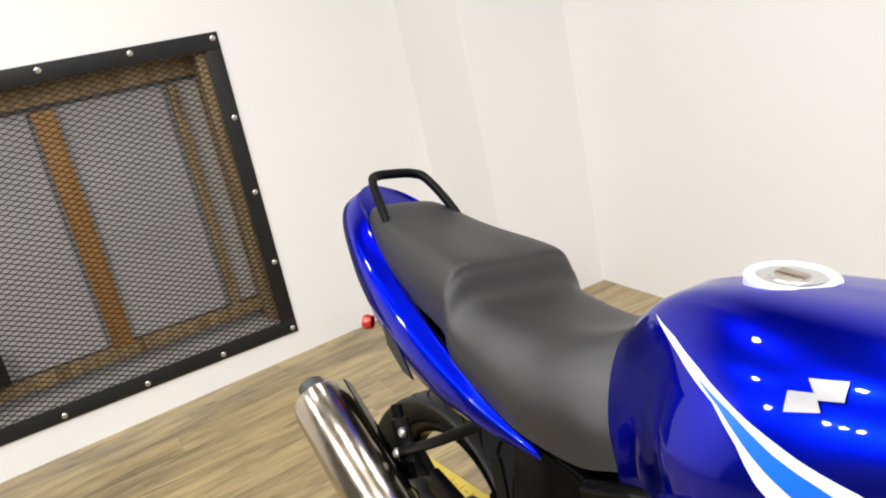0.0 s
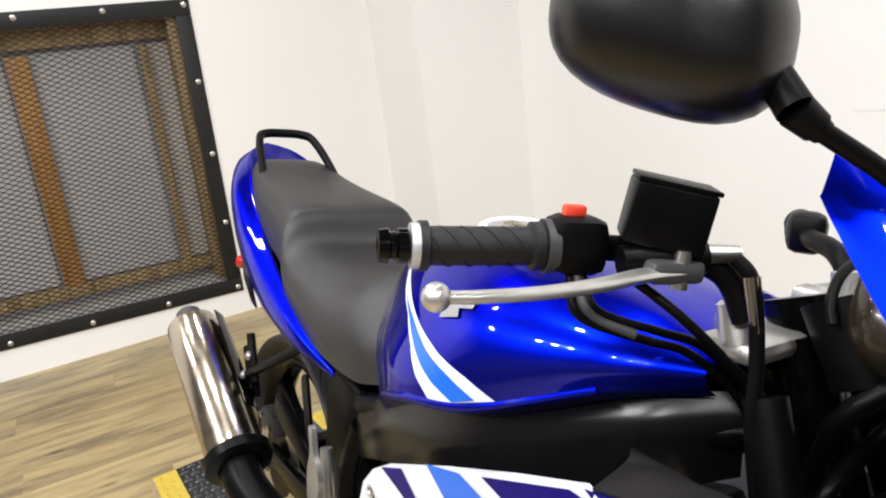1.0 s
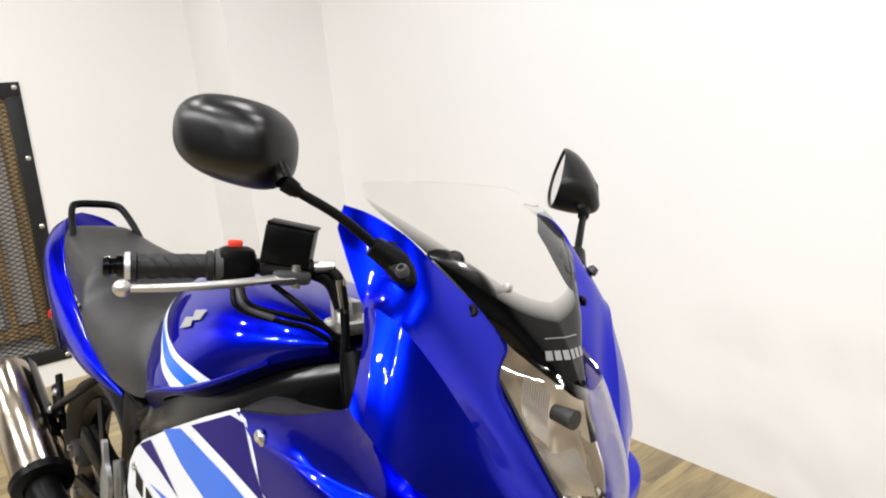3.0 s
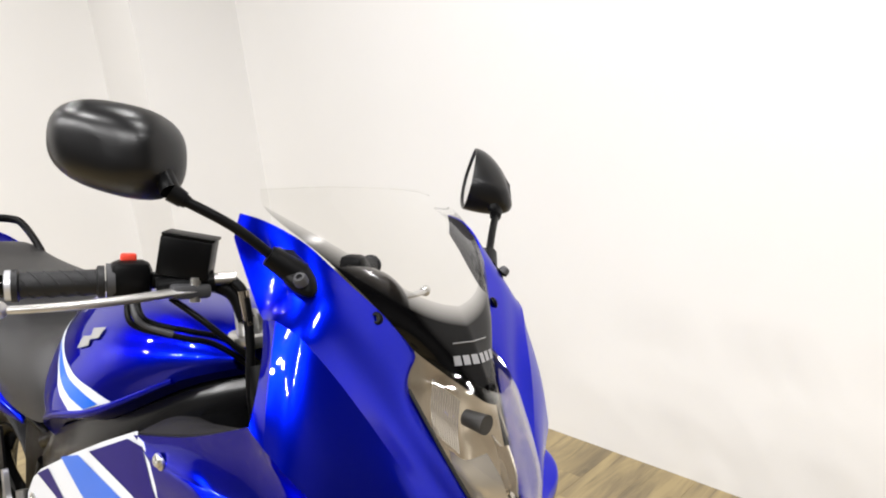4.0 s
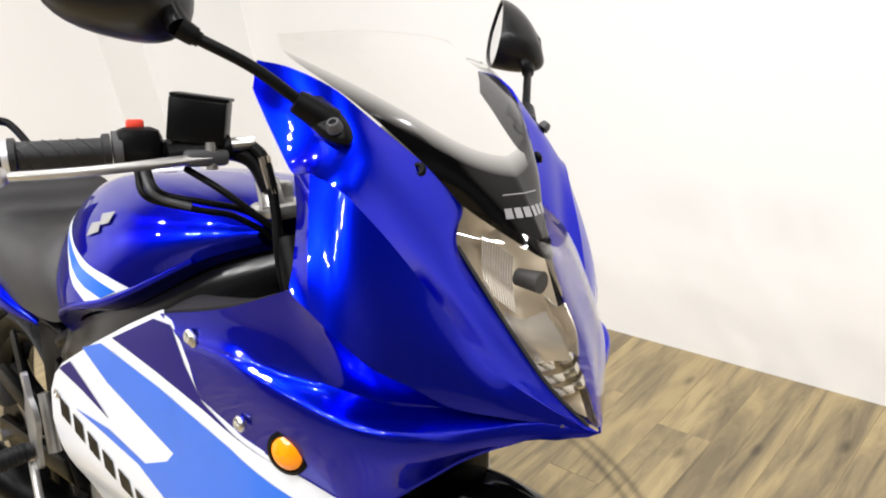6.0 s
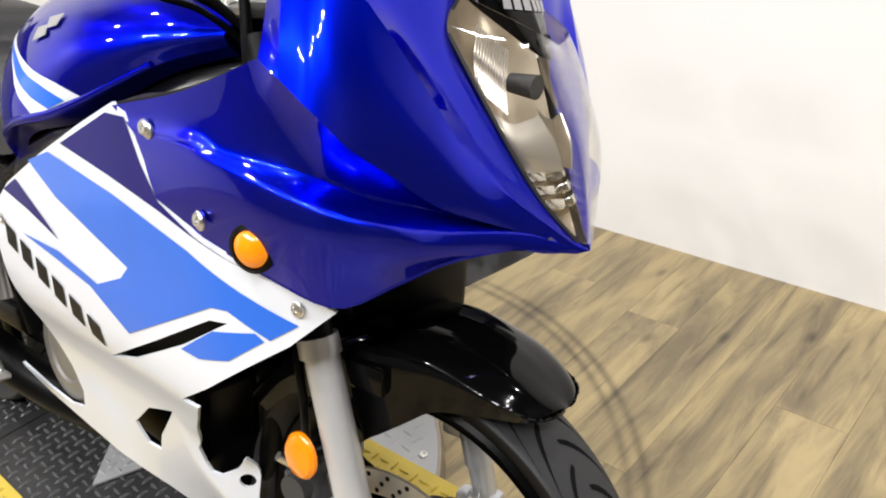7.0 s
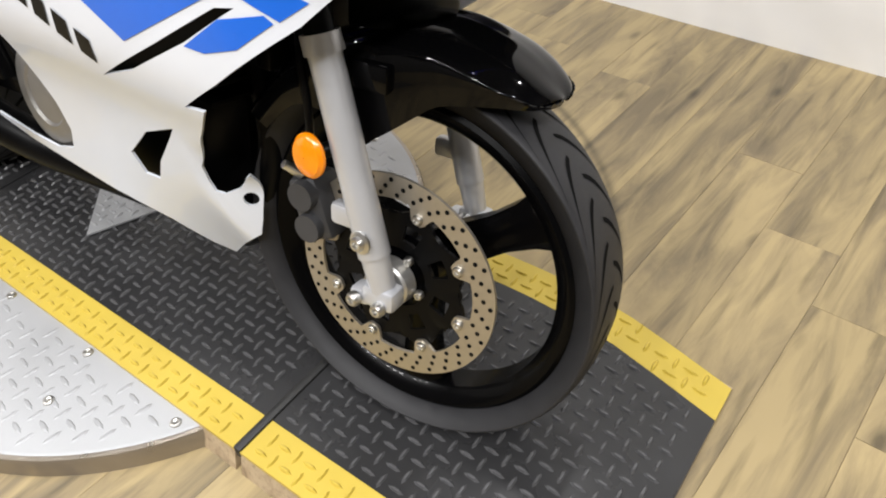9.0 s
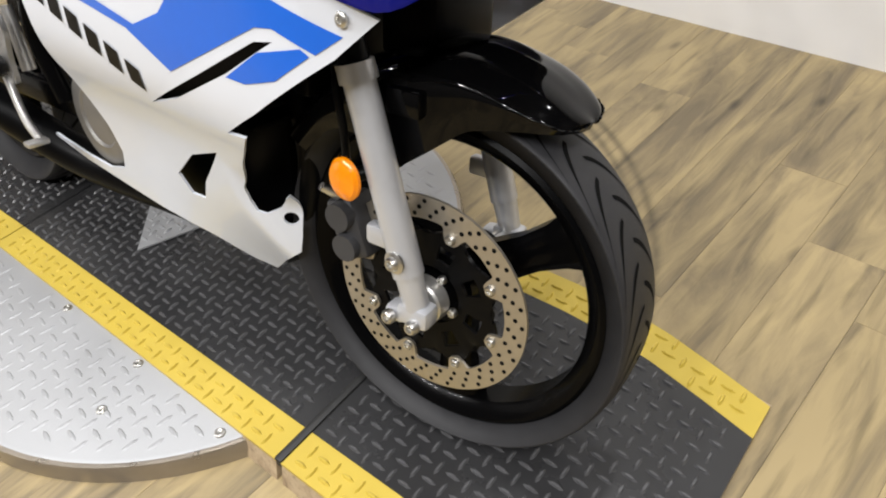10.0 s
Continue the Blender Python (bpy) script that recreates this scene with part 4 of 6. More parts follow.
SLOT = [(0.108, 0.662), (0.137, 0.657), (0.259, 0.591), (0.420, 0.507), (0.331, 0.539), (0.198, 0.607)]
TRI = [(0.323, 0.450), (0.41, 0.415), (0.488, 0.352), (0.475, 0.315), (0.440, 0.317), (0.410, 0.363)]
HOLE = [(0.259 + 0.009 * math.cos(k * math.pi / 6), 0.338 + 0.011 * math.sin(k * math.pi / 6)) for k in range(12)]
DECALS = [
    ("stripe", SKY, [(0.512, 0.765), (0.447, 0.786), (0.30, 0.762), (0.157, 0.729), (0.023, 0.680), (0.055, 0.657), (0.105, 0.677), (0.13, 0.674), (0.32, 0.580), (0.402, 0.620), (0.315, 0.655), (0.293, 0.674), (0.355, 0.695), (0.45, 0.728)]),
    ("stripe", SKY, [(0.200, 0.602), (0.133, 0.646), (0.072, 0.661), (0.062, 0.654), (0.112, 0.618), (0.165, 0.602)]),
    ("stripe", BLUE_SHADED, [(0.408, 0.802), (0.285, 0.853), (0.246, 0.853), (0.226, 0.808), (0.200, 0.772), (0.142, 0.748), (0.06, 0.725), (0.20, 0.762), (0.30, 0.783)]),
    ("stripe", BLUE_SHADED, [(0.622, 0.706), (0.570, 0.730), (0.472, 0.666), (0.55, 0.690)]),
    ("stripe", SKY, [(0.590, 0.648), (0.48, 0.648), (0.378, 0.628), (0.402, 0.620), (0.49, 0.634)]),
]


def letters(side, name, a, b, high, n, material, parent, lift, surface):
    """A row of plain slanted bars where a brand name stands."""
    for k in range(n):
        bm = bmesh.new()
        grid = []
        for u in (0.06, 0.39, 0.72):
            row = []
            for v in (0, 0.5, 1):
                f = (k + u) / n
                y, z = a[0] + (b[0] - a[0]) * f - high[0] * v, a[1] + (b[1] - a[1]) * f - high[1] * v
                row.append(bm.verts.new(surface(y, z, lift)))
            grid.append(row)
        for i in range(2):
            for j in range(2):
                q = (grid[i][j], grid[i + 1][j], grid[i + 1][j + 1], grid[i][j + 1])
                bm.faces.new(q if side < 0 else q[::-1])
        part(name, bm, material, parent, "plain black bar where lettering stands")


def side_fairing(side):
    root = put("side_fairing", bend(fill(PANEL, (SLOT, TRI, HOLE), 0.0125), side), WHITE, label="white lower side fairing with blue stripe decals")
    thick(root, 0.004)
    for name, ma, o in DECALS:
        ob = part(name, bend(fill(o, cut=0.0125), side, 0.0012), ma, root)
    # folded-in lip round the slot, dark inside
    sl = fill([(y, z) for y, z in [(0.09, 0.672), (0.15, 0.668), (0.44, 0.51), (0.42, 0.49), (0.19, 0.59)]], cut=0.03)
    for v in sl.verts:
        v.co.x = side * (half_width(v.co.y, v.co.z) - 0.022)
    part("slot_back", sl, MATTE, root, "black air slot liner", smooth=False)
    letters(side, "name_bar", (0.650, 0.653), (0.392, 0.557), (-0.006, 0.034), 6, BLACK, root, 0.0016, lambda y, z, l: (side * (half_width(y, z) + l), y, z))
    bolts("panel_screw", [(side * half_width(y, z), y, z) for y, z in ((0.127, 0.766), (0.023, 0.698), (0.200, 0.845), (0.655, 0.655))], 0.0085, 0.004, (side, 0, 0), root)
    return root


for side in (-1, 1):
    side_fairing(side)

# control lines of the upper cowl, machine's right half: (x, y, z), from the wing's tip to the nose
EDGE = [(-0.187, 0.154, 1.143), (-0.177, 0.119, 1.136), (-0.162, 0.084, 1.121), (-0.150, 0.062, 1.106), (-0.125, 0.028, 1.070), (-0.095, -0.004, 1.032), (-0.066, -0.024, 0.991), (-0.081, -0.030, 0.953), (-0.056, -0.080, 0.867), (-0.033, -0.117, 0.805), (-0.010, -0.150, 0.764)]
CREASE = [(-0.193, 0.155, 1.116), (-0.192, 0.118, 1.095), (-0.189, 0.084, 1.074), (-0.184, 0.050, 1.060), (-0.175, 0.020, 1.050), (-0.158, -0.009, 0.997), (-0.126, -0.031, 0.941), (-0.108, -0.050, 0.907), (-0.079, -0.082, 0.849), (-0.046, -0.118, 0.800), (-0.013, -0.152, 0.763)]
SHOULDER = [(-0.1935, 0.156, 1.114), (-0.200, 0.108, 1.058), (-0.205, 0.077, 1.030), (-0.2105, 0.045, 1.033), (-0.203, 0.010, 1.018), (-0.180, -0.017, 0.981), (-0.156, -0.042, 0.937), (-0.131, -0.063, 0.892), (-0.098, -0.087, 0.838), (-0.056, -0.121, 0.796), (-0.016, -0.153, 0.762)]
LIP = [(-0.247, 0.010, 0.912), (-0.239, -0.018, 0.890), (-0.217, -0.042, 0.860), (-0.182, -0.058, 0.835), (-0.142, -0.077, 0.806), (-0.094, -0.102, 0.787), (-0.055, -0.126, 0.774), (-0.018, -0.152, 0.761)]
INNER = [(-0.205, 0.077, 1.030), (-0.214, 0.063, 0.994), (-0.230, 0.049, 0.957), (-0.246, 0.038, 0.926)]
BEVEL = [(-0.2105, 0.045, 1.033), (-0.223, 0.033, 0.986), (-0.237, 0.020, 0.947), (-0.247, 0.010, 0.912)]


def between(a, b, f=0.5, push=(0, 0, 0)):
    """A line part of the way from one control line to another, pushed out a little."""
    return [tuple(Vector(p).lerp(Vector(q), f) + Vector(push) * min(1.0, ((Vector(p) - Vector(q)).length / 0.06) ** 2)) for p, q in zip(a, b)]


def upper_cowl(side):
    mir = -1 if side > 0 else 1
    bm = net([EDGE, between(EDGE, CREASE, 0.5, (-0.003, -0.003, 0.002)), CREASE], 60, 9, mirror=mir)
    net([CREASE, between(CREASE, SHOULDER, 0.5, (0.0015, 0.001, 0)), SHOULDER], 60, 8, bm, mir)
    flank = [tuple(p) for p in smooth_line(SHOULDER[3:], 29)]
    lip = [tuple(p) for p in smooth_line(LIP, 29)]
    net([flank, between(flank, lip, 0.33, (-0.003, -0.003, 0)), between(flank, lip, 0.68, (-0.004, -0.004, 0)), lip], 57, 14, bm, mir)
    net([INNER, between(INNER, BEVEL, 0.5, (-0.002, 0.001, 0.0)), BEVEL], 24, 6, bm, mir)
    # scoop: the shelf falls under the lip into a valley, then out to the bright lower ridge and the lower face
    top = [tuple(p) for p in smooth_line([(-0.258, 0.268, 0.862), (-0.250, 0.150, 0.888), INNER[3]], 14)[:-1]] + [INNER[3], tuple(Vector(INNER[3]).lerp(Vector(LIP[0]), 0.5))] + [tuple(p) for p in smooth_line(LIP, 25)]
    n = len(top)
    val = [(-0.2575, 0.236, 0.844), (-0.2555, 0.128, 0.845), (-0.2480, 0.098, 0.840), (-0.2400, 0.050, 0.837), (-0.2260, 0.011, 0.832), (-0.205, -0.013, 0.822), (-0.178, -0.033, 0.809), (-0.135, -0.055, 0.799), (-0.095, -0.083, 0.787), (-0.062, -0.112, 0.778), (-0.018, -0.151, 0.761)]
    low = [(-0.2565, 0.228, 0.838), (-0.2585, 0.141, 0.840), (-0.2575, 0.089, 0.831), (-0.252, 0.020, 0.820), (-0.237, -0.038, 0.808), (-0.200, -0.071, 0.796), (-0.140, -0.088, 0.783), (-0.065, -0.121, 0.777), (-0.018, -0.152, 0.760)]
    face = [(-0.2555, 0.215, 0.812), (-0.2575, 0.135, 0.806), (-0.2570, 0.075, 0.798), (-0.252, 0.010, 0.790), (-0.236, -0.044, 0.782), (-0.196, -0.076, 0.776), (-0.138, -0.092, 0.770), (-0.068, -0.123, 0.769), (-0.017, -0.153, 0.758)]
    bot = [(-0.254, 0.200, 0.776), (-0.248, 0.125, 0.752), (-0.233, 0.040, 0.728), (-0.216, -0.028, 0.716), (-0.176, -0.063, 0.737), (-0.132, -0.086, 0.754), (-0.080, -0.117, 0.762), (-0.014, -0.154, 0.753)]
    val, low, face, bot = ([tuple(p) for p in smooth_line(q, n)] for q in (val, low, face, bot))
    net([top, between(top, val, 0.5, (0.004, 0.002, -0.002)), val], 60, 9, bm, mir)
    net([val, between(val, low, 0.55, (0.002, 0.001, 0.001)), between(val, low, 0.86, (-0.001, 0, 0.0015)), low], 60, 10, bm, mir)
    net([low, between(low, face, 0.4, (-0.002, -0.001, 0)), face], 60, 6, bm, mir)
    net([face, between(face, bot, 0.5, (-0.002, -0.001, 0)), bot], 60, 7, bm, mir)
    net([[EDGE[-1], CREASE[-1], SHOULDER[-1], low[-1], bot[-1]], [(0, -0.161, 0.755)] * 5], 12, 4, bm, mir)
    net([bot, [(x * 0.86, y + 0.02, z + 0.006) for x, y, z in bot]], 30, 3, bm, mir)
    bmesh.ops.remove_doubles(bm, verts=bm.verts[:], dist=0.0012)
    free = [v for v in bm.verts if not v.is_boundary]
    # the scoop's lip and ridge stay crisp while the faces between them are faired
    keen = [Vector((p[0] * (-side), p[1], p[2])) for q in (LIP, val, low, BEVEL) for p in smooth_line(q, 60)]
    fair = [v for v in free if min((v.co - p).length for p in keen) > 0.007]
    for k in range(14):
        bmesh.ops.smooth_vert(bm, verts=free if k < 3 else fair, factor=0.5, use_axis_x=True, use_axis_y=True, use_axis_z=True)
    bmesh.ops.recalc_face_normals(bm, faces=bm.faces[:])
    root = put("upper_cowl", bm, BLUE, label="metallic blue upper fairing", sharp=30)
    thick(root, 0.003, inside=INSIDE)
    under = net([bot, [(x * 0.72, y + 0.045, z + 0.012) for x, y, z in bot], [(x * 0.30, y + 0.09, z + 0.03) for x, y, z in bot]], 30, 8, mirror=mir)
    put("cowl_liner", under, BLACK, root, "black liner under the cowl")
    # matt inner panel between cowl and tank
    inner = net([[(-0.256, 0.262, 0.866), (-0.247, 0.150, 0.891), (-0.242, 0.045, 0.924)], [(-0.205, 0.275, 0.872), (-0.185, 0.150, 0.885), (-0.165, 0.065, 0.895)], [(-0.135, 0.330, 0.845), (-0.125, 0.190, 0.840), (-0.11, 0.10, 0.84)]], 16, 10, mirror=mir)
    thick(put("inner_panel", inner, MATTE, root, "matt black inner fairing panel"), 0.003)
    bolts("cowl_screw", [(side * 0.106, 0.000, 1.031)], 0.008, 0.006, (side, -0.6, 0.5), root, BLACK)
    bolts("flank_screw", [(side * 0.257, 0.205, 0.848), (side * 0.256, 0.118, 0.772)], 0.0085, 0.005, (side, 0, 0.1), root)
    if side > 0:       # the far half sits closer in on its bracket
        for ob in [root] + list(root.children):
            for v in ob.data.vertices:
                f = 0.2 * min(1.0, max(0.0, (1.09 - v.co.z) / 0.10))
                v.co.x = v.co.x if v.co.x < 0.11 else 0.11 + (v.co.x - 0.11) * (1 - f)
    # turn signal on the cowl's flank
    sig = lathe([(0, 0.024), (0.008, 0.024), (0.010, 0.0195), (0.004, 0.019)], 32, "z")
    m = Matrix.Translation((side * 0.240, 0.054, 0.757)) @ Vector((side, -0.35, -0.05)).to_track_quat("Z", "Y").to_matrix().to_4x4()
    ts = put("turn_signal", sig, BLACK, root, "round amber turn signal in a black collar", m)
    dome = lathe([(0.002, 0.0192), (0.009, 0.018), (0.013, 0.0135), (0.0155, 0.007), (0.016, 0.0005)], 32, "z")
    put("amber_lens", dome, AMBER, ts, "amber plastic lens", m)
    return root


for side in (-1, 1):
    upper_cowl(side)


# -- headlight and screen --
def headlight():
    e = EDGE[6:]
    mid = [(0, -0.102, 0.948), (0, -0.118, 0.926), (0, -0.148, 0.860), (0, -0.157, 0.805), (0, -0.160, 0.762)]
    def bulge(f, dx, dy):
        return [tuple(Vector(a).lerp(Vector(b), f) + Vector((-dx, -dy, 0)) * min(1.0, abs(a[0]) / 0.056)) for a, b in zip(e, mid)]
    half, near = bulge(0.58, 0.011, 0.013), bulge(0.82, 0.010, 0.011)
    glass = put("headlight", both([e, half, near, mid], 30, 18), LENS, label="large clear headlight lens")
    thick(glass, 0.002)
    glass.visible_shadow = False
    put("lens_seal", tube([tuple(Vector(p) + Vector((-0.001, -0.001, 0))) for p in e[1:]], 0.0022, 40, 8), FRAMEBLACK, glass, "black rubber lens seal")
    # silvered shell behind the lens
    inn = [tuple(Vector(p) + Vector((0.003, 0.010, 0))) for p in e]
    deep = [(p[0] * 0.80, p[1] + 0.072, p[2] + 0.008) for p in e]
    core = [(0, 0.030, 0.975), (0, 0.020, 0.94), (0, -0.012, 0.88), (0, -0.06, 0.815), (0, -0.115, 0.775)]
    put("lamp_housing", both([inn, deep, core], 24, 12), HOUSING, glass, "satin silvered lamp shell")
    put("bulb_shield", rod((0, -0.050, 0.908), (0, -0.082, 0.906), 0.010, 0.0125, 24), GUNMETAL, glass, "grey bulb shield")
    for s in (-1, 1):
        # fluted side reflector
        for k in range(12):
            f = k / 11
            a = Vector((s * (0.052 - 0.016 * f), -0.042 - 0.026 * f, 0.962 - 0.022 * f))
            b = a + Vector((s * 0.010, -0.012, -0.058))
            put("reflector_flute", tube([a, a.lerp(b, 0.5) + Vector((0, 0.003, 0)), b], 0.0012, 8, 6), LENSBACK, glass)
        wing = net([[(s * 0.040, -0.060, 0.880), (s * 0.034, -0.080, 0.872), (s * 0.020, -0.100, 0.882)], [(s * 0.042, -0.072, 0.855), (s * 0.032, -0.094, 0.848), (s * 0.014, -0.118, 0.856)], [(s * 0.030, -0.088, 0.822), (s * 0.022, -0.106, 0.828), (s * 0.008, -0.126, 0.830)]], 10, 10)
        thick(put("reflector_wing", wing, LENSBACK, glass, "pale curved reflector plate"), 0.002, 0)
        steps = bmesh.new()
        for k in range(3):
            box(s * (0.024 - 0.004 * k), -0.098 - 0.010 * k, 0.818 - 0.012 * k, 0.026, 0.022, 0.010, 0.002, pose(0, 0, 0, -30, 0, s * 24), steps)
        put("low_reflector", steps, CHROME, glass, "stepped chrome reflector")


headlight()


def windscreen():
    rows = [[(-0.152, 0.166, 1.171), (-0.080, 0.128, 1.1775), (0, 0.114, 1.179)],
            [(-0.170, 0.122, 1.146), (-0.090, 0.070, 1.136), (0, 0.052, 1.132)],
            [(-0.142, 0.053, 1.098), (-0.080, 0.012, 1.084), (0, -0.004, 1.079)],
            [(-0.098, -0.002, 1.036), (-0.060, -0.032, 1.022), (0, -0.048, 1.014)],
            [(-0.067, -0.025, 0.993), (-0.038, -0.058, 0.976), (0, -0.075, 0.968)],
            [(-0.016, -0.084, 0.940), (-0.010, -0.090, 0.936), (0, -0.094, 0.933)]]
    lines = [smooth_line(r, 25) for r in rows]
    cols = [smooth_line([ln[i] for ln in lines], 81) for i in range(25)]
    def sheet(zone):
        bm = bmesh.new()
        uv = bm.loops.layers.uv.new("UVMap")
        for mir in (1, -1):
            grid = []
            for i, col in enumerate(cols):
                u = 1 - i / 24
                low = 0.585 - 0.16 * u ** 2
                high = low - 0.20 * u ** 3 - 0.07
                a, b = ((0.0, high), (high, low), (low, 1.0))[zone]
                ring = []
                for k in range(25):
                    f = (a + (b - a) * k / 24) * 80
                    p = col[int(f)].lerp(col[min(int(f) + 1, 80)], f - int(f))
                    ring.append(bm.verts.new((p.x * mir, p.y, p.z)))
                grid.append(ring)
            for i in range(24):
                for k in range(24):
                    f = bm.faces.new((grid[i][k], grid[i + 1][k], grid[i + 1][k + 1], grid[i][k + 1]))
                    for loop, v in zip(f.loops, (k, k, k + 1, k + 1)):
                        loop[uv].uv = (0.5, v / 24)
        bmesh.ops.remove_doubles(bm, verts=bm.verts[:], dist=0.0003)
        bmesh.ops.recalc_face_normals(bm, faces=bm.faces[:])
        return bm
    pale, smoke, dark = sheet(0), sheet(1), sheet(2)
    root = put("windscreen", pale, SCREEN, label="clear acrylic windscreen with black foot")
    root.visible_shadow = False
    put("screen_foot", dark, GLOSS, root, "gloss black screen foot")
    tint = put("screen_tint", smoke, BORDER, root, "smoked border of the screen")
    tint.visible_shadow = False
    put("screen_edge", tube([(-0.152, 0.166, 1.1715), (-0.080, 0.128, 1.178), (0, 0.114, 1.1795), (0.080, 0.128, 1.178), (0.152, 0.166, 1.1715)], 0.0010, 40, 8), SCREEN, root, "rounded top edge of the screen")
    bolts("screen_screw", [(0, -0.0865, 0.952)], 0.005, 0.004, (0, -0.8, 0.5), root, BLACK)
    # plain blocks of the name on the foot, and a thin line above them
    face = BVHTree.FromPolygons([Vector((p.x * k, p.y, p.z)) for k in (1, -1) for col in cols for p in col], [(q + i * 81 + k, q + (i + 1) * 81 + k, q + (i + 1) * 81 + k + 1, q + i * 81 + k + 1) for q in (0, 25 * 81) for i in range(24) for k in range(80)])
    rule = [face.ray_cast(Vector((x, -0.4, 1.002)), Vector((0, 1, 0)))[0] + Vector((0, -0.0008, 0)) for x in (-0.0302, -0.0201, -0.0103, -0.0004, 0.0101, 0.0204, 0.0302)]
    put("screen_rule", tube(rule, 0.0008, 20, 6), BADGEM, root, "thin silver line")
    for k in range(6):
        bm = bmesh.new()
        corners = []
        for x, z in ((0.0, 0.977), (0.0092, 0.977), (0.0100, 0.9875), (0.0008, 0.9875)):
            hit = face.ray_cast(Vector((-0.0362 + 0.0122 * k + x, -0.4, z)), Vector((0, 1, 0)))[0]
            corners.append(bm.verts.new(hit + Vector((0, -0.0012, 0.0012))))
        bm.faces.new(corners)
        put("name_bar", bm, BADGEM, root, "plain silver bar where lettering stands", smooth=False)


windscreen()


# -- mirrors --
def mirror(side, joint, base, centre, face, wide, high, point=0.0):
    """Pod, glass and stalk; face is the way the glass looks."""
    s = side
    root = put("mirror", rod(joint, tuple(Vector(joint) + Vector((0, 0.016, 0.018))), 0.0105, 0.010), BLACK, label="black rear-view mirror on a long stalk")
    q = Matrix.Translation(centre) @ Vector(face).to_track_quat("Y", "Z").to_matrix().to_4x4()
    pod = bmesh.new()
    rows = []
    for d, k in [(0.0, 1.0)] + [(-0.006 - 0.065 * math.sin(j * math.pi / 28), 1.015 * max(0.015, math.cos(j * math.pi / 28)) ** 0.62) for j in range(15)]:
        ring = []
        for i in range(40):
            a = 2 * math.pi * i / 40
            c, z = math.cos(a), math.sin(a)
            p = 2.6
            rr = (abs(c) ** p + abs(z) ** p) ** (-1 / p)
            taper = 1.0 + 0.16 * (-s * c) * (1 if z < 0 else -0.4)
            tall = rr * z * k
            ring.append(pod.verts.new(((wide * rr * c * k) * (1 - point * max(0.0, tall)) + (0.012 * -s) * (1 - k), d * (1 - point * tall) if d < -0.006 else d, high * tall * taper + 0.14 * high * s * c)))
        rows.append(ring)
    for a, b in zip(rows, rows[1:]):
        for i in range(40):
            pod.faces.new((a[i], a[(i + 1) % 40], b[(i + 1) % 40], b[i]))
    pod.faces.new(rows[-1])
    bmesh.ops.recalc_face_normals(pod, faces=pod.faces[:])
    gl = bmesh.new()
    gl.faces.new([gl.verts.new((v.co.x * 0.97, -0.003, v.co.z * 0.97)) for v in rows[0]])
    thick(put("mirror_shell", pod, SHELL, root, "satin black mirror shell", q), 0.003)
    put("mirror_glass", gl, MIRROR, root, "clean mirror glass", q, smooth=False)
    j, b = Vector(joint), Vector(base)
    neck = bmesh.new()
    rod(j, j.lerp(b, 0.10), 0.0105, 0.009, 20, neck)
    rod(j.lerp(b, 0.10), j.lerp(b, 0.13), 0.0075, 0.007, 20, neck)
    put("ball_joint", neck, BLACK, root)
    put("stalk", tube([j.lerp(b, 0.10), j.lerp(b, 0.5) + Vector((0, 0, 0.006)), j.lerp(b, 0.9)], 0.0058, 14, 12), BLACK, root)
    foot = bmesh.new()
    d = (b - j).normalized()
    rod(b - d * 0.035, b + d * 0.006, 0.012, 0.016, 16, foot)
    pad = bmesh.ops.create_uvsphere(foot, u_segments=24, v_segments=12, radius=1.0)["verts"]
    lean = Matrix.Translation(b) @ pose(0, 0, 0, 38, s * 18, s * 12) @ Matrix.Diagonal((0.017, 0.038, 0.012, 1))
    bmesh.ops.transform(foot, matrix=lean, verts=pad)
    box(*(b + Vector((0, 0.012, 0.010))), 0.020, 0.030, 0.018, 0.005, pose(0, 0, 0, 35, 0, s * 12), foot)
    put("mirror_foot", foot, BLACK, root)
    bolts("foot_bolt", [tuple(b + Vector((s * 0.008, 0.018, 0.016))), tuple(b + Vector((s * 0.008, -0.022, -0.008)))], 0.008, 0.010, (s * 0.6, -0.3, 0.7), root, GUNMETAL)


mirror(-1, (-0.290, 0.122, 1.166), (-0.178, 0.056, 1.082), (-0.302, 0.204, 1.209), (0.76, 0.65, 0.0), 0.070, 0.0495)
mirror(1, (0.288, 0.140, 1.150), (0.168, 0.060, 1.072), (0.288, 0.203, 1.205), (-0.725, 0.66, 0.22), 0.056, 0.050, 0.45)


# -- tank, seat, tail --
TANK = [[(0, 0.955), (0.07, 0.952), (0.105, 0.945), (0.115, 0.935), (0.110, 0.922)],
        [(0, 0.982), (0.09, 0.975), (0.145, 0.950), (0.165, 0.920), (0.158, 0.892)],
        [(0, 0.992), (0.10, 0.984), (0.170, 0.948), (0.206, 0.888), (0.208, 0.822)],
        [(0, 0.991), (0.10, 0.982), (0.178, 0.93), (0.218, 0.852), (0.224, 0.792)],
        [(0, 0.983), (0.090, 0.972), (0.160, 0.915), (0.200, 0.83), (0.202, 0.752)],
        [(0, 0.955), (0.078, 0.942), (0.130, 0.885), (0.160, 0.80), (0.158, 0.705)],
        [(0, 0.885), (0.055, 0.878), (0.098, 0.84), (0.130, 0.775), (0.135, 0.700)]]
TANK_Y = [(0.275, 0), (0.36, 0), (0.50, 0), (0.62, 0), (0.73, 0.1), (0.83, 0.25), (0.935, 0.38)]


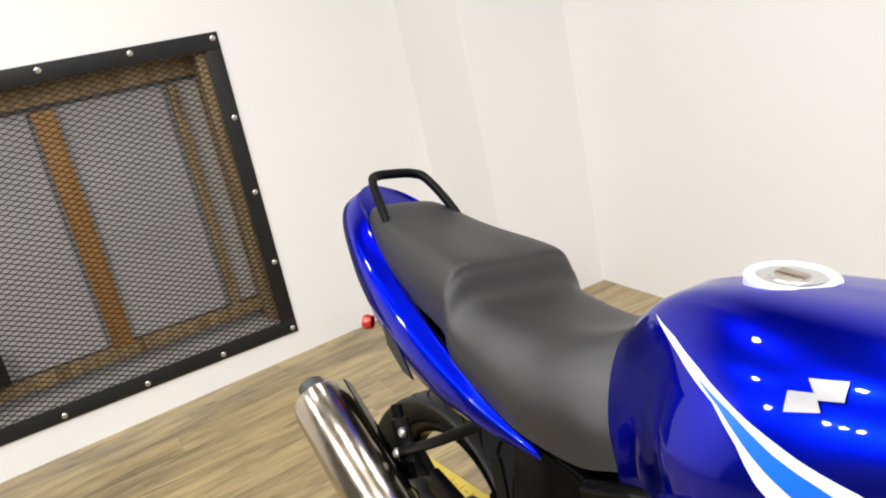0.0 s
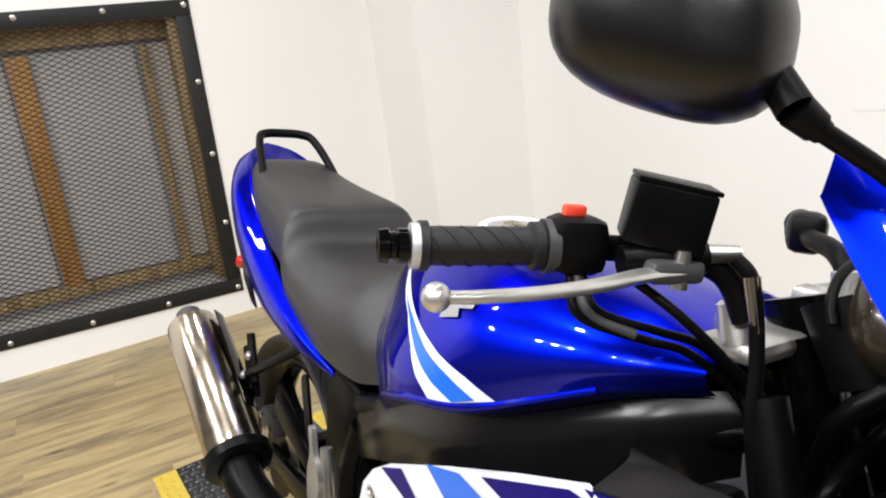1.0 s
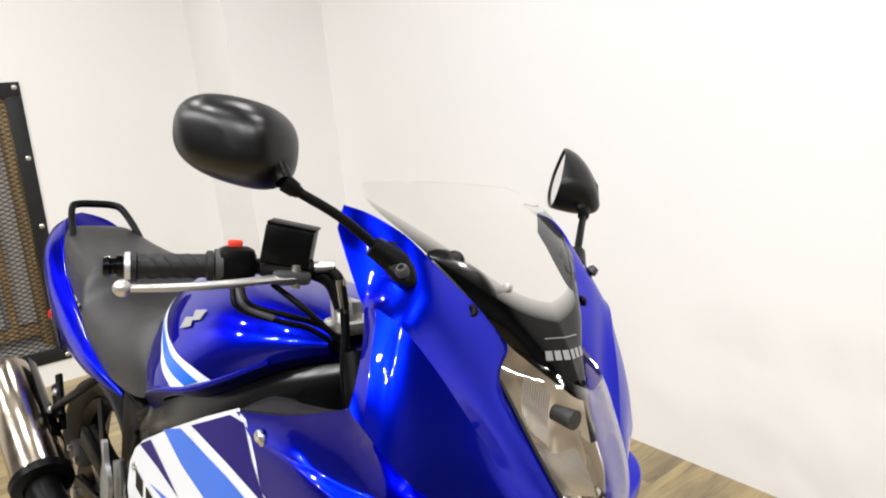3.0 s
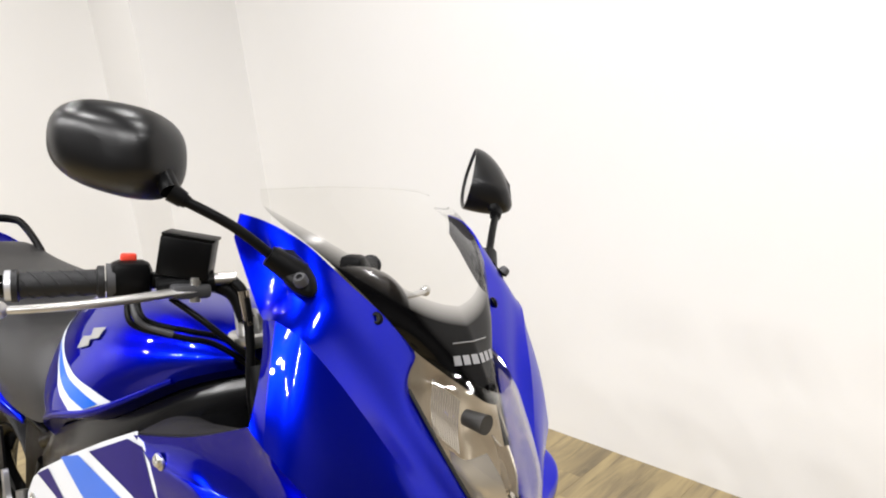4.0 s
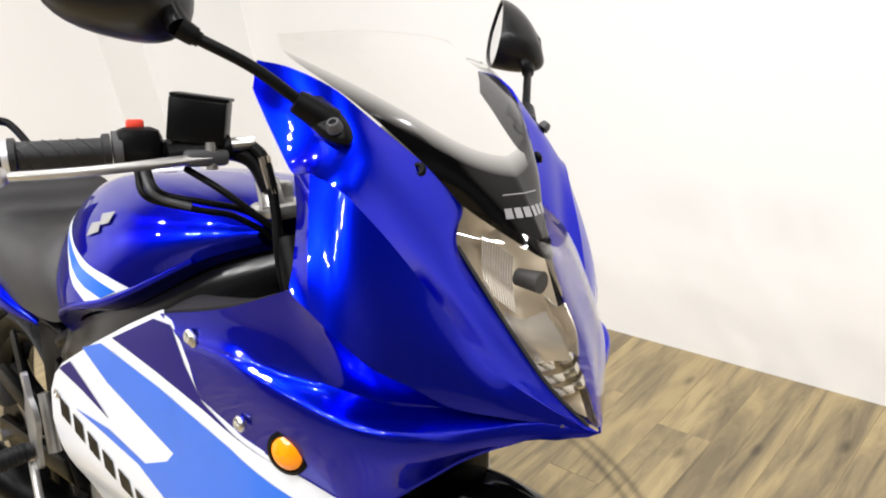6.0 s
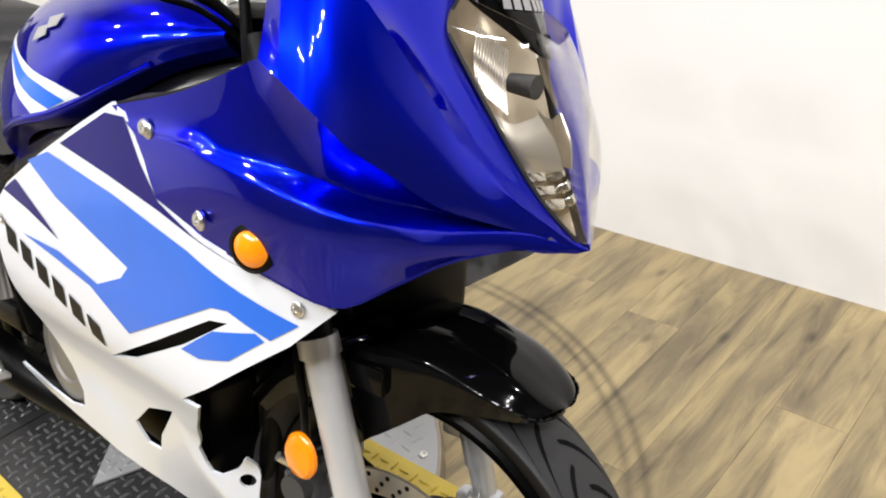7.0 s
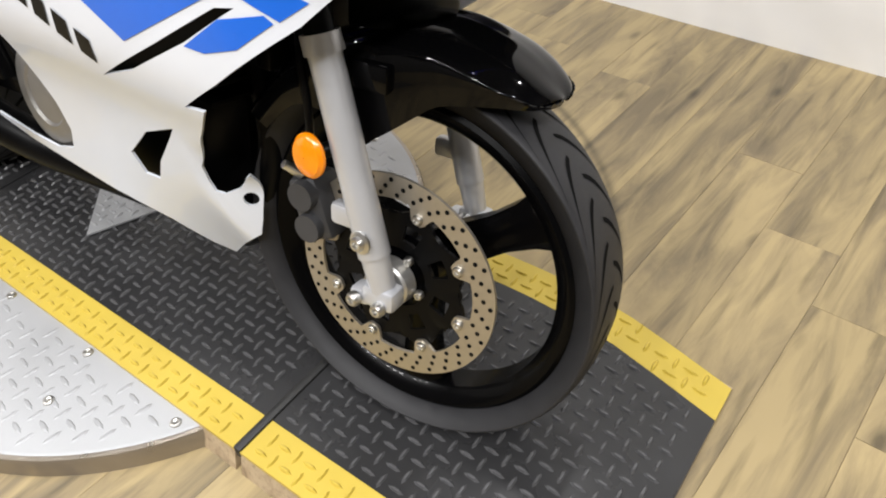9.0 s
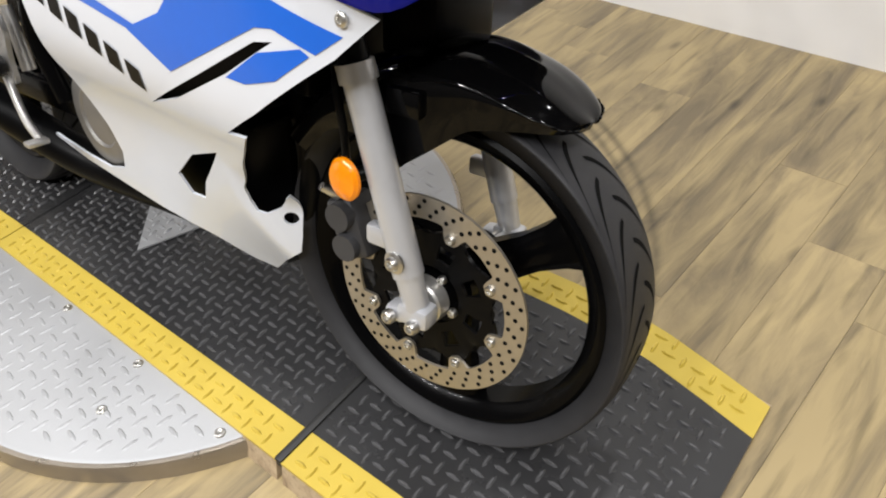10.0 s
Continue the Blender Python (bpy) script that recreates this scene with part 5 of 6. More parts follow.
def tank():
    rows = [[(-x, y + c * (z - 0.95), z) for x, z in sec] for (y, c), sec in zip(TANK_Y, TANK)]
    lines = [smooth_line(r, 40) for r in rows]
    cols = [smooth_line([ln[i] for ln in lines], 60) for i in range(40)]
    root = put("fuel_tank", both(rows, 28, 44), BLUE, label="metallic blue fuel tank", sharp=60)
    thick(root, 0.004)
    lip = net([[r[-1] for r in rows], [(r[-1][0] * 0.86, r[-1][1], r[-1][2] - 0.010) for r in rows]], 44, 3)
    net([[r[-1] for r in rows], [(r[-1][0] * 0.86, r[-1][1], r[-1][2] - 0.010) for r in rows]], 44, 3, lip, -1)
    put("tank_seam", lip, BLUE, root)
    for k in (-1, 1):
        ridge = [Vector(r[-2]).lerp(Vector(r[-1]), 0.90) for r in rows[1:-1]]
        put("tank_ridge", tube([(-k * p.x * 0.995, p.y, p.z) for p in ridge], 0.0055, 40, 10), BLUE, root, "pressed ridge along the tank's foot")
    # filler cap
    m = Matrix.Translation((-0.008, 0.694, 0.9885)) @ pose(0, 0, 0, 4, -6, 0)
    cap = put("filler_ring", lathe([(-0.020, 0.055), (0.003, 0.0545), (0.005, 0.052), (0.005, 0.041), (0.001, 0.040), (-0.020, 0.040)], 64, "z", closed=True), WHITE, root, "bright filler cap ring", m)
    put("filler_cap", lathe([(0.0, 0.041), (0.003, 0.039), (0.003, 0.028), (0.005, 0.026), (0.005, 0.0005)], 48, "z"), ALLOY, cap, "brushed metal filler cap", m)
    put("key_flap", box(0, 0, 0.006, 0.018, 0.038, 0.005, 0.002), STEEL, cap, m=m)
    # stripes and badge are laid on the tank's flank
    from_side = BVHTree.FromPolygons([p for col in cols for p in col], [(i * 60 + k, (i + 1) * 60 + k, (i + 1) * 60 + k + 1, i * 60 + k + 1) for i in range(39) for k in range(59)])
    def on_tank(bm, side, lift):
        for v in bm.verts:
            hit, nor, _, _ = from_side.ray_cast(Vector((-0.6, v.co.y, v.co.z)), Vector((1, 0, 0)))
            if hit is None:
                hit, nor, _, _ = from_side.find_nearest(Vector((-0.2, v.co.y, v.co.z)))
            nor = nor if nor.x < 0 else -nor
            p = hit + nor * lift
            v.co = (p.x if side < 0 else -p.x, p.y, p.z)
        if side > 0:
            bmesh.ops.reverse_faces(bm, faces=bm.faces[:])
        return bm
    for side in (-1, 1):
        part("white_stripe", on_tank(fill(STRIPE_WHITE, cut=0.012), side, 0.0010), WHITE, root)
        part("blue_stripe", on_tank(fill(STRIPE_BLUE, cut=0.012), side, 0.0018), SKY, root)
        for o in BADGE:
            part("tank_badge", on_tank(fill(o, cut=0.012), side, 0.003), BADGEM, root, "silver emblem drawn as a plain slanted block")


STRIPE_WHITE = [(0.822, 0.932), (0.74, 0.913), (0.664, 0.889), (0.622, 0.862), (0.592, 0.834), (0.560, 0.812), (0.51, 0.831), (0.466, 0.848), (0.507, 0.862), (0.559, 0.873), (0.619, 0.888), (0.70, 0.912), (0.76, 0.925)]
STRIPE_BLUE = [(0.70, 0.905), (0.655, 0.888), (0.606, 0.861), (0.56, 0.838), (0.525, 0.826), (0.492, 0.840), (0.539, 0.857), (0.584, 0.869), (0.64, 0.889)]
BADGE = [[(0.5874, 0.9244), (0.5618, 0.9292), (0.5506, 0.9164), (0.5842, 0.9068)], [(0.5738, 0.938), (0.5378, 0.9444), (0.5346, 0.9292), (0.5578, 0.9244)]]
tank()

def narrow(ob, k=0.90):
    """The tail tapers and sits a little to the machine's right."""
    for v in ob.data.vertices:
        f = min(1.0, max(0.0, (v.co.y - 0.95) / 0.40))
        v.co.x = v.co.x * (1 - (1 - k) * f) - 0.022 * f
    return ob


SEAT_Y = [0.905, 0.95, 1.02, 1.10, 1.178, 1.204, 1.236, 1.42, 1.55, 1.60]
SEAT = [[(0, 0.885), (0.050, 0.880), (0.095, 0.838), (0.128, 0.772), (0.134, 0.712)],
        [(0, 0.868), (0.075, 0.865), (0.125, 0.830), (0.150, 0.768), (0.150, 0.700)],
        [(0, 0.856), (0.088, 0.855), (0.140, 0.820), (0.166, 0.765), (0.160, 0.712)],
        [(0, 0.858), (0.104, 0.858), (0.152, 0.828), (0.170, 0.785), (0.164, 0.742)],
        [(0, 0.874), (0.110, 0.876), (0.155, 0.850), (0.170, 0.815), (0.163, 0.772)],
        [(0, 0.922), (0.112, 0.922), (0.152, 0.895), (0.166, 0.855), (0.160, 0.800)],
        [(0, 0.943), (0.115, 0.943), (0.150, 0.912), (0.158, 0.875), (0.152, 0.826)],
        [(0, 0.970), (0.100, 0.968), (0.128, 0.945), (0.138, 0.910), (0.132, 0.872)],
        [(0, 1.000), (0.078, 0.997), (0.098, 0.978), (0.104, 0.950), (0.100, 0.925)],
        [(0, 0.992), (0.060, 0.988), (0.074, 0.972), (0.078, 0.952), (0.076, 0.935)]]


def seat():
    rows = [[(-x, y + (0.34 * (z - 0.885) if y < 0.91 else 0.24 * (z - 0.87) if y < 0.96 else 0), z) for x, z in sec] for y, sec in zip(SEAT_Y, SEAT)]
    root = put("seat", both(rows, 24, 60), VINYL, label="long dark grey vinyl dual seat", sharp=70)
    thick(narrow(root), 0.004)
    put("seat_pan", box(0, 1.44, 0.905, 0.19, 0.30, 0.06, 0.02, pose(0, 0, 0, 16, 0, 0)), BLACK, root)
    put("seat_base", box(0, 1.2, 0.80, 0.20, 0.62, 0.05, 0.02, pose(0, 0, 0, 16, 0, 0)), BLACK, root)


seat()


def tail():
    top = [(-0.142, 0.985, 0.688), (-0.163, 1.10, 0.742), (-0.155, 1.22, 0.800), (-0.144, 1.34, 0.858), (-0.122, 1.46, 0.920), (-0.094, 1.57, 0.975), (-0.060, 1.67, 1.012), (0, 1.72, 1.028)]
    out = [(-0.148, 0.982, 0.682), (-0.178, 1.10, 0.728), (-0.184, 1.22, 0.770), (-0.182, 1.34, 0.825), (-0.172, 1.46, 0.888), (-0.146, 1.57, 0.945), (-0.085, 1.70, 0.985), (0, 1.76, 0.998)]
    mid = [(-0.148, 0.985, 0.676), (-0.178, 1.10, 0.705), (-0.186, 1.22, 0.735), (-0.184, 1.34, 0.778), (-0.172, 1.46, 0.835), (-0.146, 1.57, 0.893), (-0.085, 1.70, 0.938), (0, 1.75, 0.955)]
    low = [(-0.142, 0.99, 0.672), (-0.165, 1.10, 0.688), (-0.170, 1.22, 0.706), (-0.165, 1.34, 0.735), (-0.150, 1.46, 0.785), (-0.122, 1.57, 0.840), (-0.070, 1.67, 0.880), (0, 1.71, 0.900)]
    root = narrow(put("tail_cowl", both([top, out, mid, low], 40, 14), BLUE, label="metallic blue tail cowl round the seat", sharp=50))
    thick(root, 0.003, crease=False)
    narrow(put("tail_top", both([[(-0.094, 1.57, 0.962), (-0.050, 1.58, 0.972), (0, 1.58, 0.975)], [(-0.061, 1.668, 1.011), (-0.032, 1.70, 1.022), (0, 1.72, 1.028)]], 10, 6), BLUE, root))
    for s in (-1, 1):
        o = [(1.275, 0.725), (1.33, 0.775), (1.385, 0.800), (1.37, 0.765), (1.31, 0.730)]
        v = fill(o, cut=0.02)
        for q in v.verts:
            q.co.x = s * (0.1885 - 0.05 * (q.co.y - 1.30))
        thick(put("vent_insert", v, GLOSS, root, "black vent insert"), 0.004, 0)
        put("rear_signal", lathe([(0, 0.014), (0.012, 0.017), (0.020, 0.014), (0.022, 0.001)], 20, "z"), REDLENS, root, "small red rear reflector", Matrix.Translation((s * 0.132, 1.525, 0.762)) @ Vector((s * 0.7, 0.8, 0)).to_track_quat("Z", "Y").to_matrix().to_4x4())
    put("rear_mudguard", net([[(-0.085, 1.20, 0.62), (0, 1.20, 0.64), (0.085, 1.20, 0.62)], [(-0.09, 1.4, 0.72), (0, 1.4, 0.74), (0.09, 1.4, 0.72)], [(-0.07, 1.56, 0.79), (0, 1.58, 0.82), (0.07, 1.56, 0.79)], [(-0.05, 1.66, 0.76), (0, 1.68, 0.77), (0.05, 1.66, 0.76)]], 12, 16), BLACK, root)
    rail = tube([(-0.112, 1.425, 0.905), (-0.100, 1.50, 0.985), (-0.080, 1.575, 1.045), (-0.055, 1.600, 1.058), (0, 1.606, 1.060), (0.055, 1.600, 1.058), (0.080, 1.575, 1.045), (0.100, 1.50, 0.985), (0.112, 1.425, 0.905)], 0.0105, 60, 14)
    narrow(put("grab_rail", rail, BLACK, label="black tubular grab rail behind the seat"), 0.85)
    bolts("rail_screw", [(-0.150, 1.40, 0.868), (0.150, 1.40, 0.868)], 0.009, 0.006, (-1, 0, 0.3), root)


tail()


# -- frame, engine, exhaust --
def chassis():
    root = put("frame", tube([(-0.06, 0.26, 0.875), (-0.09, 0.33, 0.850), (-0.145, 0.55, 0.775), (-0.15, 0.75, 0.715), (-0.13, 0.90, 0.66)], 0.018, 20, 12), FRAME, label="black box-section steel frame")
    for s in (-1, 1):
        bm = net([[(-0.060 , 0.255, 0.918), (-0.125, 0.36, 0.888), (-0.180, 0.55, 0.808), (-0.172, 0.74, 0.735), (-0.135, 0.90, 0.665)], [(-0.072, 0.255, 0.885), (-0.145, 0.36, 0.845), (-0.190, 0.55, 0.755), (-0.180, 0.74, 0.690), (-0.142, 0.90, 0.615)], [(-0.060, 0.26, 0.83), (-0.132, 0.36, 0.775), (-0.18, 0.55, 0.71), (-0.172, 0.74, 0.64), (-0.135, 0.90, 0.565)]], 30, 8, mirror=-s)
        bmesh.ops.recalc_face_normals(bm, faces=bm.faces[:])
        thick(put("frame_rail", bm, RAIL, root, "satin black pressed frame rail"), 0.02, -1)
        bolts("rail_bolt", [(s * 0.095, 0.305, 0.862), (s * 0.134, 0.36, 0.838)], 0.0085, 0.006, (s, -0.4, 0.2), root)
        put("seat_strut", tube([(s * 0.115, 0.92, 0.66), (s * 0.115, 1.15, 0.70), (s * 0.10, 1.42, 0.80)], 0.012, 12), FRAME, root)
        put("down_strut", tube([(s * 0.13, 0.90, 0.62), (s * 0.135, 0.93, 0.50), (s * 0.12, 0.90, 0.36)], 0.020, 12), FRAME, root)
        put("swingarm", box(s * 0.10, 1.15, 0.335, 0.03, 0.54, 0.055, 0.01, pose(0, 0, 0, -3, 0, 0)), FRAME, root)
    put("shock_spring", tube([(0.02 + 0.045 * math.cos(k * 0.9), 1.02 + 0.006 * k * 0.35 + 0.045 * math.sin(k * 0.9), 0.40 + 0.0053 * k) for k in range(56)], 0.006, 300, 8), BLACK, root, "black coil spring")
    put("shock_body", rod((0.02, 1.0, 0.36), (0.02, 1.11, 0.70), 0.024), GUNMETAL, root)
    put("battery_box", box(0, 1.02, 0.58, 0.22, 0.17, 0.22, 0.02), BLACK, root)
    for s in (-1, 1):
        put("hanger_tube", tube([(s * 0.150, 1.10, 0.700), (s * 0.178, 1.22, 0.625), (s * 0.188, 1.335, 0.560)], 0.010, 12), BLACK, root)
        put("hanger_plate", box(s * 0.180, 1.330, 0.585, 0.012, 0.060, 0.085, 0.005, pose(0, 0, 0, -25, 0, 0)), BLACK, root)
        bolts("hanger_bolt", [(s * 0.192, 1.335, 0.560), (s * 0.188, 1.318, 0.608)], 0.010, 0.008, (s, 0, 0.2), root)
    put("chain_guard", box(-0.115, 1.24, 0.46, 0.02, 0.20, 0.05, 0.006, pose(0, 0, 0, 14, 0, 0)), BLACK, root)
    put("steering_head", rod((0, 0.19, 0.78), (0, 0.27, 1.0), 0.034, 0.03), FRAME, root)
    put("rear_master_cylinder", rod((-0.135, 1.00, 0.40), (-0.135, 1.03, 0.52), 0.014, 0.012), ALLOY, root)
    # mass behind the fairing
    eng = put("engine", box(0, 0.58, 0.38, 0.20, 0.34, 0.24, 0.03), BLACK, label="black air-cooled parallel twin engine")
    put("cylinder_block", box(0, 0.42, 0.58, 0.25, 0.22, 0.24, 0.02, pose(0, 0, 0, -20, 0, 0)), BLACK, eng)
    for k in range(9):
        put("cooling_fin", box(0, 0.40 + 0.006 * k, 0.49 + 0.022 * k, 0.31, 0.26, 0.006, 0.001), BLACK, eng)
    put("carburettor_bank", box(0, 0.66, 0.62, 0.24, 0.14, 0.12, 0.03), BLACK, eng)
    put("air_box", box(0, 0.80, 0.60, 0.23, 0.16, 0.20, 0.03), BLACK, eng)
    cover = lathe([(0, 0.105), (0.018, 0.102), (0.030, 0.090), (0.034, 0.058), (0.030, 0.053), (0.032, 0.0005)], 48, "z")
    put("clutch_cover", cover, COVER, eng, "bare cast alloy clutch cover", Matrix.Translation((-0.100, 0.765, 0.365)) @ Vector((-1, 0, 0)).to_track_quat("Z", "Y").to_matrix().to_4x4())
    bolts("cover_screw", [(-0.120, 0.765 + 0.090 * math.cos(k), 0.365 + 0.090 * math.sin(k)) for k in range(6)], 0.006, 0.005, (-1, 0, 0), eng)
    put("lower_crankcase", box(0, 0.41, 0.38, 0.15, 0.22, 0.32, 0.03), BLACK, eng)
    for s in (-1, 1):
        put("header_pipe", tube([(s * 0.06, 0.31, 0.56), (s * 0.065, 0.265, 0.48), (s * 0.062, 0.27, 0.36), (s * 0.05, 0.34, 0.22), (s * 0.03, 0.5, 0.17)], 0.021, 24, 14), BLACK, eng, "black exhaust header pipe")
    put("inner_shroud", box(0.03, 0.10, 0.65, 0.13, 0.10, 0.13, 0.02), BLACK, eng)
    put("sump", box(0, 0.58, 0.25, 0.12, 0.26, 0.05, 0.02), BLACK, eng)
    put("oil_cooler", box(0, 0.22, 0.60, 0.22, 0.03, 0.12, 0.006), BLACK, eng)


chassis()


def exhaust():
    axis0, axis1 = Vector((-0.238, 1.228, 0.428)), Vector((-0.243, 1.580, 0.606))
    d = (axis1 - axis0).normalized()
    m = Matrix.Translation(axis0) @ d.to_track_quat("Z", "Y").to_matrix().to_4x4()
    ln = (axis1 - axis0).length
    root = put("muffler", lathe([(0.0, 0.058), (0.004, 0.060), (ln - 0.03, 0.060), (ln - 0.012, 0.057)], 64, "z"), STEEL, label="polished stainless steel muffler", m=m)
    put("end_cap", lathe([(ln - 0.013, 0.057), (ln - 0.004, 0.048), (ln + 0.002, 0.036), (ln + 0.004, 0.030), (ln + 0.032, 0.029), (ln + 0.034, 0.026), (ln + 0.010, 0.024), (ln - 0.03, 0.022)], 48, "z"), GUNMETAL, root, "grey muffler end cap", m)
    put("front_flange", lathe([(-0.022, 0.045), (-0.016, 0.068), (0.004, 0.070), (0.010, 0.061)], 64, "z"), BLACK, root, "black muffler flange", m)
    put("link_pipe", tube([axis0 + d * 0.0, axis0 - d * 0.07, (-0.19, 1.06, 0.33), (-0.10, 0.92, 0.22), (-0.01, 0.65, 0.17)], 0.040, 30, 20), BLACK, root, "matt black exhaust pipe")
    shield = net([[(-0.205, 1.29, 0.515), (-0.204, 1.40, 0.577), (-0.205, 1.53, 0.650)], [(-0.178, 1.295, 0.495), (-0.177, 1.41, 0.555), (-0.180, 1.54, 0.625)], [(-0.170, 1.30, 0.455), (-0.170, 1.42, 0.515), (-0.174, 1.55, 0.585)]], 14, 6)
    thick(put("heat_shield", shield, GLOSS, root, "gloss black heat shield"), 0.003)
    put("muffler_strap", box(-0.165, 1.36, 0.57, 0.012, 0.03, 0.14, 0.003, pose(0, 0, 0, -20, 0, 0)), BLACK, root)


exhaust()


def rests(s):
    o = [(1.000, 0.585), (1.015, 0.580), (1.000, 0.535), (1.012, 0.500), (1.005, 0.440), (0.985, 0.385), (0.962, 0.390), (0.968, 0.440), (0.955, 0.490), (0.968, 0.520), (0.985, 0.535)]
    b = fill(rounded(o, 3), cut=0.05)
    for v in b.verts:
        v.co.x = s * 0.175
    root = put("footrest_bracket", b, ALLOY, label="cast alloy rider footrest bracket")
    thick(root, 0.010, 0)
    put("footrest", rod((s * 0.185, 0.990, 0.425), (s * 0.298, 0.974, 0.430), 0.017, 0.019, 16), GRIP, root, "ribbed black rubber footrest")
    ribs = bmesh.new()
    for k in range(10):
        x = 0.195 + 0.0105 * k
        rod((s * x, 0.989 - 0.0015 * k, 0.4255), (s * (x + 0.005), 0.988 - 0.0015 * k, 0.4257), 0.0205, None, 16, ribs)
    put("footrest_rib", ribs, GRIP, root)
    put("pedal", tube([(s * 0.185, 0.985, 0.400), (s * 0.205, 0.90, 0.345), (s * 0.215, 0.83, 0.325)], 0.008), ALLOY, root, "alloy foot pedal")
    put("pedal_pad", box(s * 0.225, 0.825, 0.327, 0.04, 0.022, 0.010, 0.003), ALLOY, root)
    up = [(1.06, 0.66), (1.085, 0.645), (1.05, 0.54), (1.02, 0.53)]
    b = fill(rounded(up, 3), cut=0.05)
    for v in b.verts:
        v.co.x = s * 0.165
    thick(put("heel_plate", b, BLACK, root, "black heel plate"), 0.006, 0)


for side in (-1, 1):
    rests(side)

put("side_stand", tube([(0.10, 0.80, 0.20), (0.17, 0.84, 0.12), (0.225, 0.88, 0.055)], 0.012, 12), FRAME, label="black side stand")


# -- bars and controls --
def controls():
    root = put("handlebar", tube([(-0.240, 0.344, 1.045), (-0.185, 0.318, 1.045), (-0.150, 0.285, 1.043), (-0.125, 0.262, 1.030), (-0.115, 0.245, 0.995)], 0.0115, 20, 16), BLACK, label="black clip-on handlebars with rubber grips")
    for s in (-1, 1):
        m = Matrix.Diagonal((-s, 1, 1, 1))
        if s > 0:      # bars turned a little to the left
            m = Matrix.Translation((0, 0.2, -0.012)) @ Matrix.Rotation(radians(12), 4, "Z") @ Matrix.Translation((0, -0.2, 0)) @ m
        inn, out = Vector((-0.262, 0.353, 1.044)), Vector((-0.352, 0.389, 1.041))
        d = (out - inn).normalized()
        if s > 0:
            put("handlebar_tube", tube([(-0.250, 0.348, 1.045), (-0.19, 0.32, 1.045), (-0.150, 0.285, 1.043), (-0.125, 0.262, 1.030), (-0.115, 0.245, 0.995)], 0.0115, 20, 16), BLACK, root, m=m)
        q = Matrix.Translation(inn) @ d.to_track_quat("Z", "Y").to_matrix().to_4x4()
        ln = (out - inn).length
        g = put("grip", lathe([(-0.004, 0.012), (-0.004, 0.021), (0.004, 0.021), (0.006, 0.0165), (ln - 0.006, 0.0165), (ln - 0.004, 0.021), (ln + 0.003, 0.021), (ln + 0.003, 0.010)], 32, "z"), GRIP, root, "ribbed black rubber grip", m @ q)
        rib = bmesh.new()
        for k in range(5):
            for h in range(3):
                pts = [(0.0168 * math.cos(h * 2.09 + a), 0.0168 * math.sin(h * 2.09 + a), 0.012 + k * 0.0178 + 0.012 * a) for a in (0, 0.5, 1.0, 1.5)]
                tube(pts, 0.0010, 8, 6, rib)
        put("grip_rib", rib, GRIP, g, m=m @ q)
        put("bar_end_ring", lathe([(ln + 0.003, 0.010), (ln + 0.003, 0.019), (ln + 0.010, 0.019), (ln + 0.010, 0.010)], 32, "z"), SILVER, root, "pale plastic ring", m @ q)
        be = lathe([(ln + 0.010, 0.011), (ln + 0.012, 0.0145), (ln + 0.020, 0.0145), (ln + 0.022, 0.0115), (ln + 0.026, 0.0115), (ln + 0.028, 0.0145), (ln + 0.036, 0.0135), (ln + 0.037, 0.006), (ln + 0.031, 0.0055), (ln + 0.031, 0.0005)], 24, "z")
        put("bar_end_weight", be, GLOSS, root, "grooved dark metal bar end", m @ q)
        sw = put("switch_housing", box(0, 0, 0, 0.052, 0.044, 0.050, 0.012), BLACK, root, "black switch housing", m @ Matrix.Translation((-0.230, 0.340, 1.047)) @ pose(0, 0, 0, 0, 0, -22))
        put("switch_collar", lathe([(-0.016, 0.012), (-0.016, 0.0235), (-0.006, 0.0235), (-0.006, 0.012)], 32, "z"), GUNMETAL, sw, m=m @ q)
        if s < 0:
            put("kill_switch", box(-0.232, 0.342, 1.075, 0.020, 0.012, 0.012, 0.003, pose(0, 0, 0, 0, 0, -22)), REDSW, sw, "red engine stop switch")
            put("start_button", rod((-0.222, 0.36, 1.045), (-0.222, 0.368, 1.045), 0.007), BLACK, sw)
            rv = put("brake_reservoir", box(-0.176, 0.292, 1.079, 0.066, 0.050, 0.052, 0.003, pose(0, 0, 0, 2, 8, -40)), BLACK, root, "square black brake fluid reservoir")
            put("reservoir_lid", box(-0.1715, 0.2895, 1.1065, 0.067, 0.051, 0.004, 0.001, pose(0, 0, 0, 2, 8, -40)), BLACK, rv)
            put("master_cylinder", rod((-0.150, 0.270, 1.047), (-0.215, 0.300, 1.040), 0.015, 0.013), BLACK, root)
            put("banjo_bolt", rod((-0.152, 0.268, 1.050), (-0.128, 0.252, 1.052), 0.0085, 0.0075), BOLT, root)
            put("brake_line", tube([(-0.132, 0.254, 1.050), (-0.124, 0.238, 1.03), (-0.122, 0.225, 0.97), (-0.125, 0.215, 0.90), (-0.118, 0.19, 0.80), (-0.10, 0.16, 0.70)], 0.0065, 40, 12), BLACK, root, "black rubber brake hose")
            put("line_fitting", rod((-0.124, 0.240, 1.035), (-0.122, 0.228, 0.99), 0.0075, 0.006), STEEL, root)
            put("throttle_cable", tube([(-0.228, 0.330, 1.024), (-0.222, 0.312, 0.995), (-0.175, 0.285, 0.980), (-0.13, 0.27, 0.965), (-0.08, 0.25, 0.92), (-0.05, 0.23, 0.86)], 0.004, 40, 10), BLACK, root)
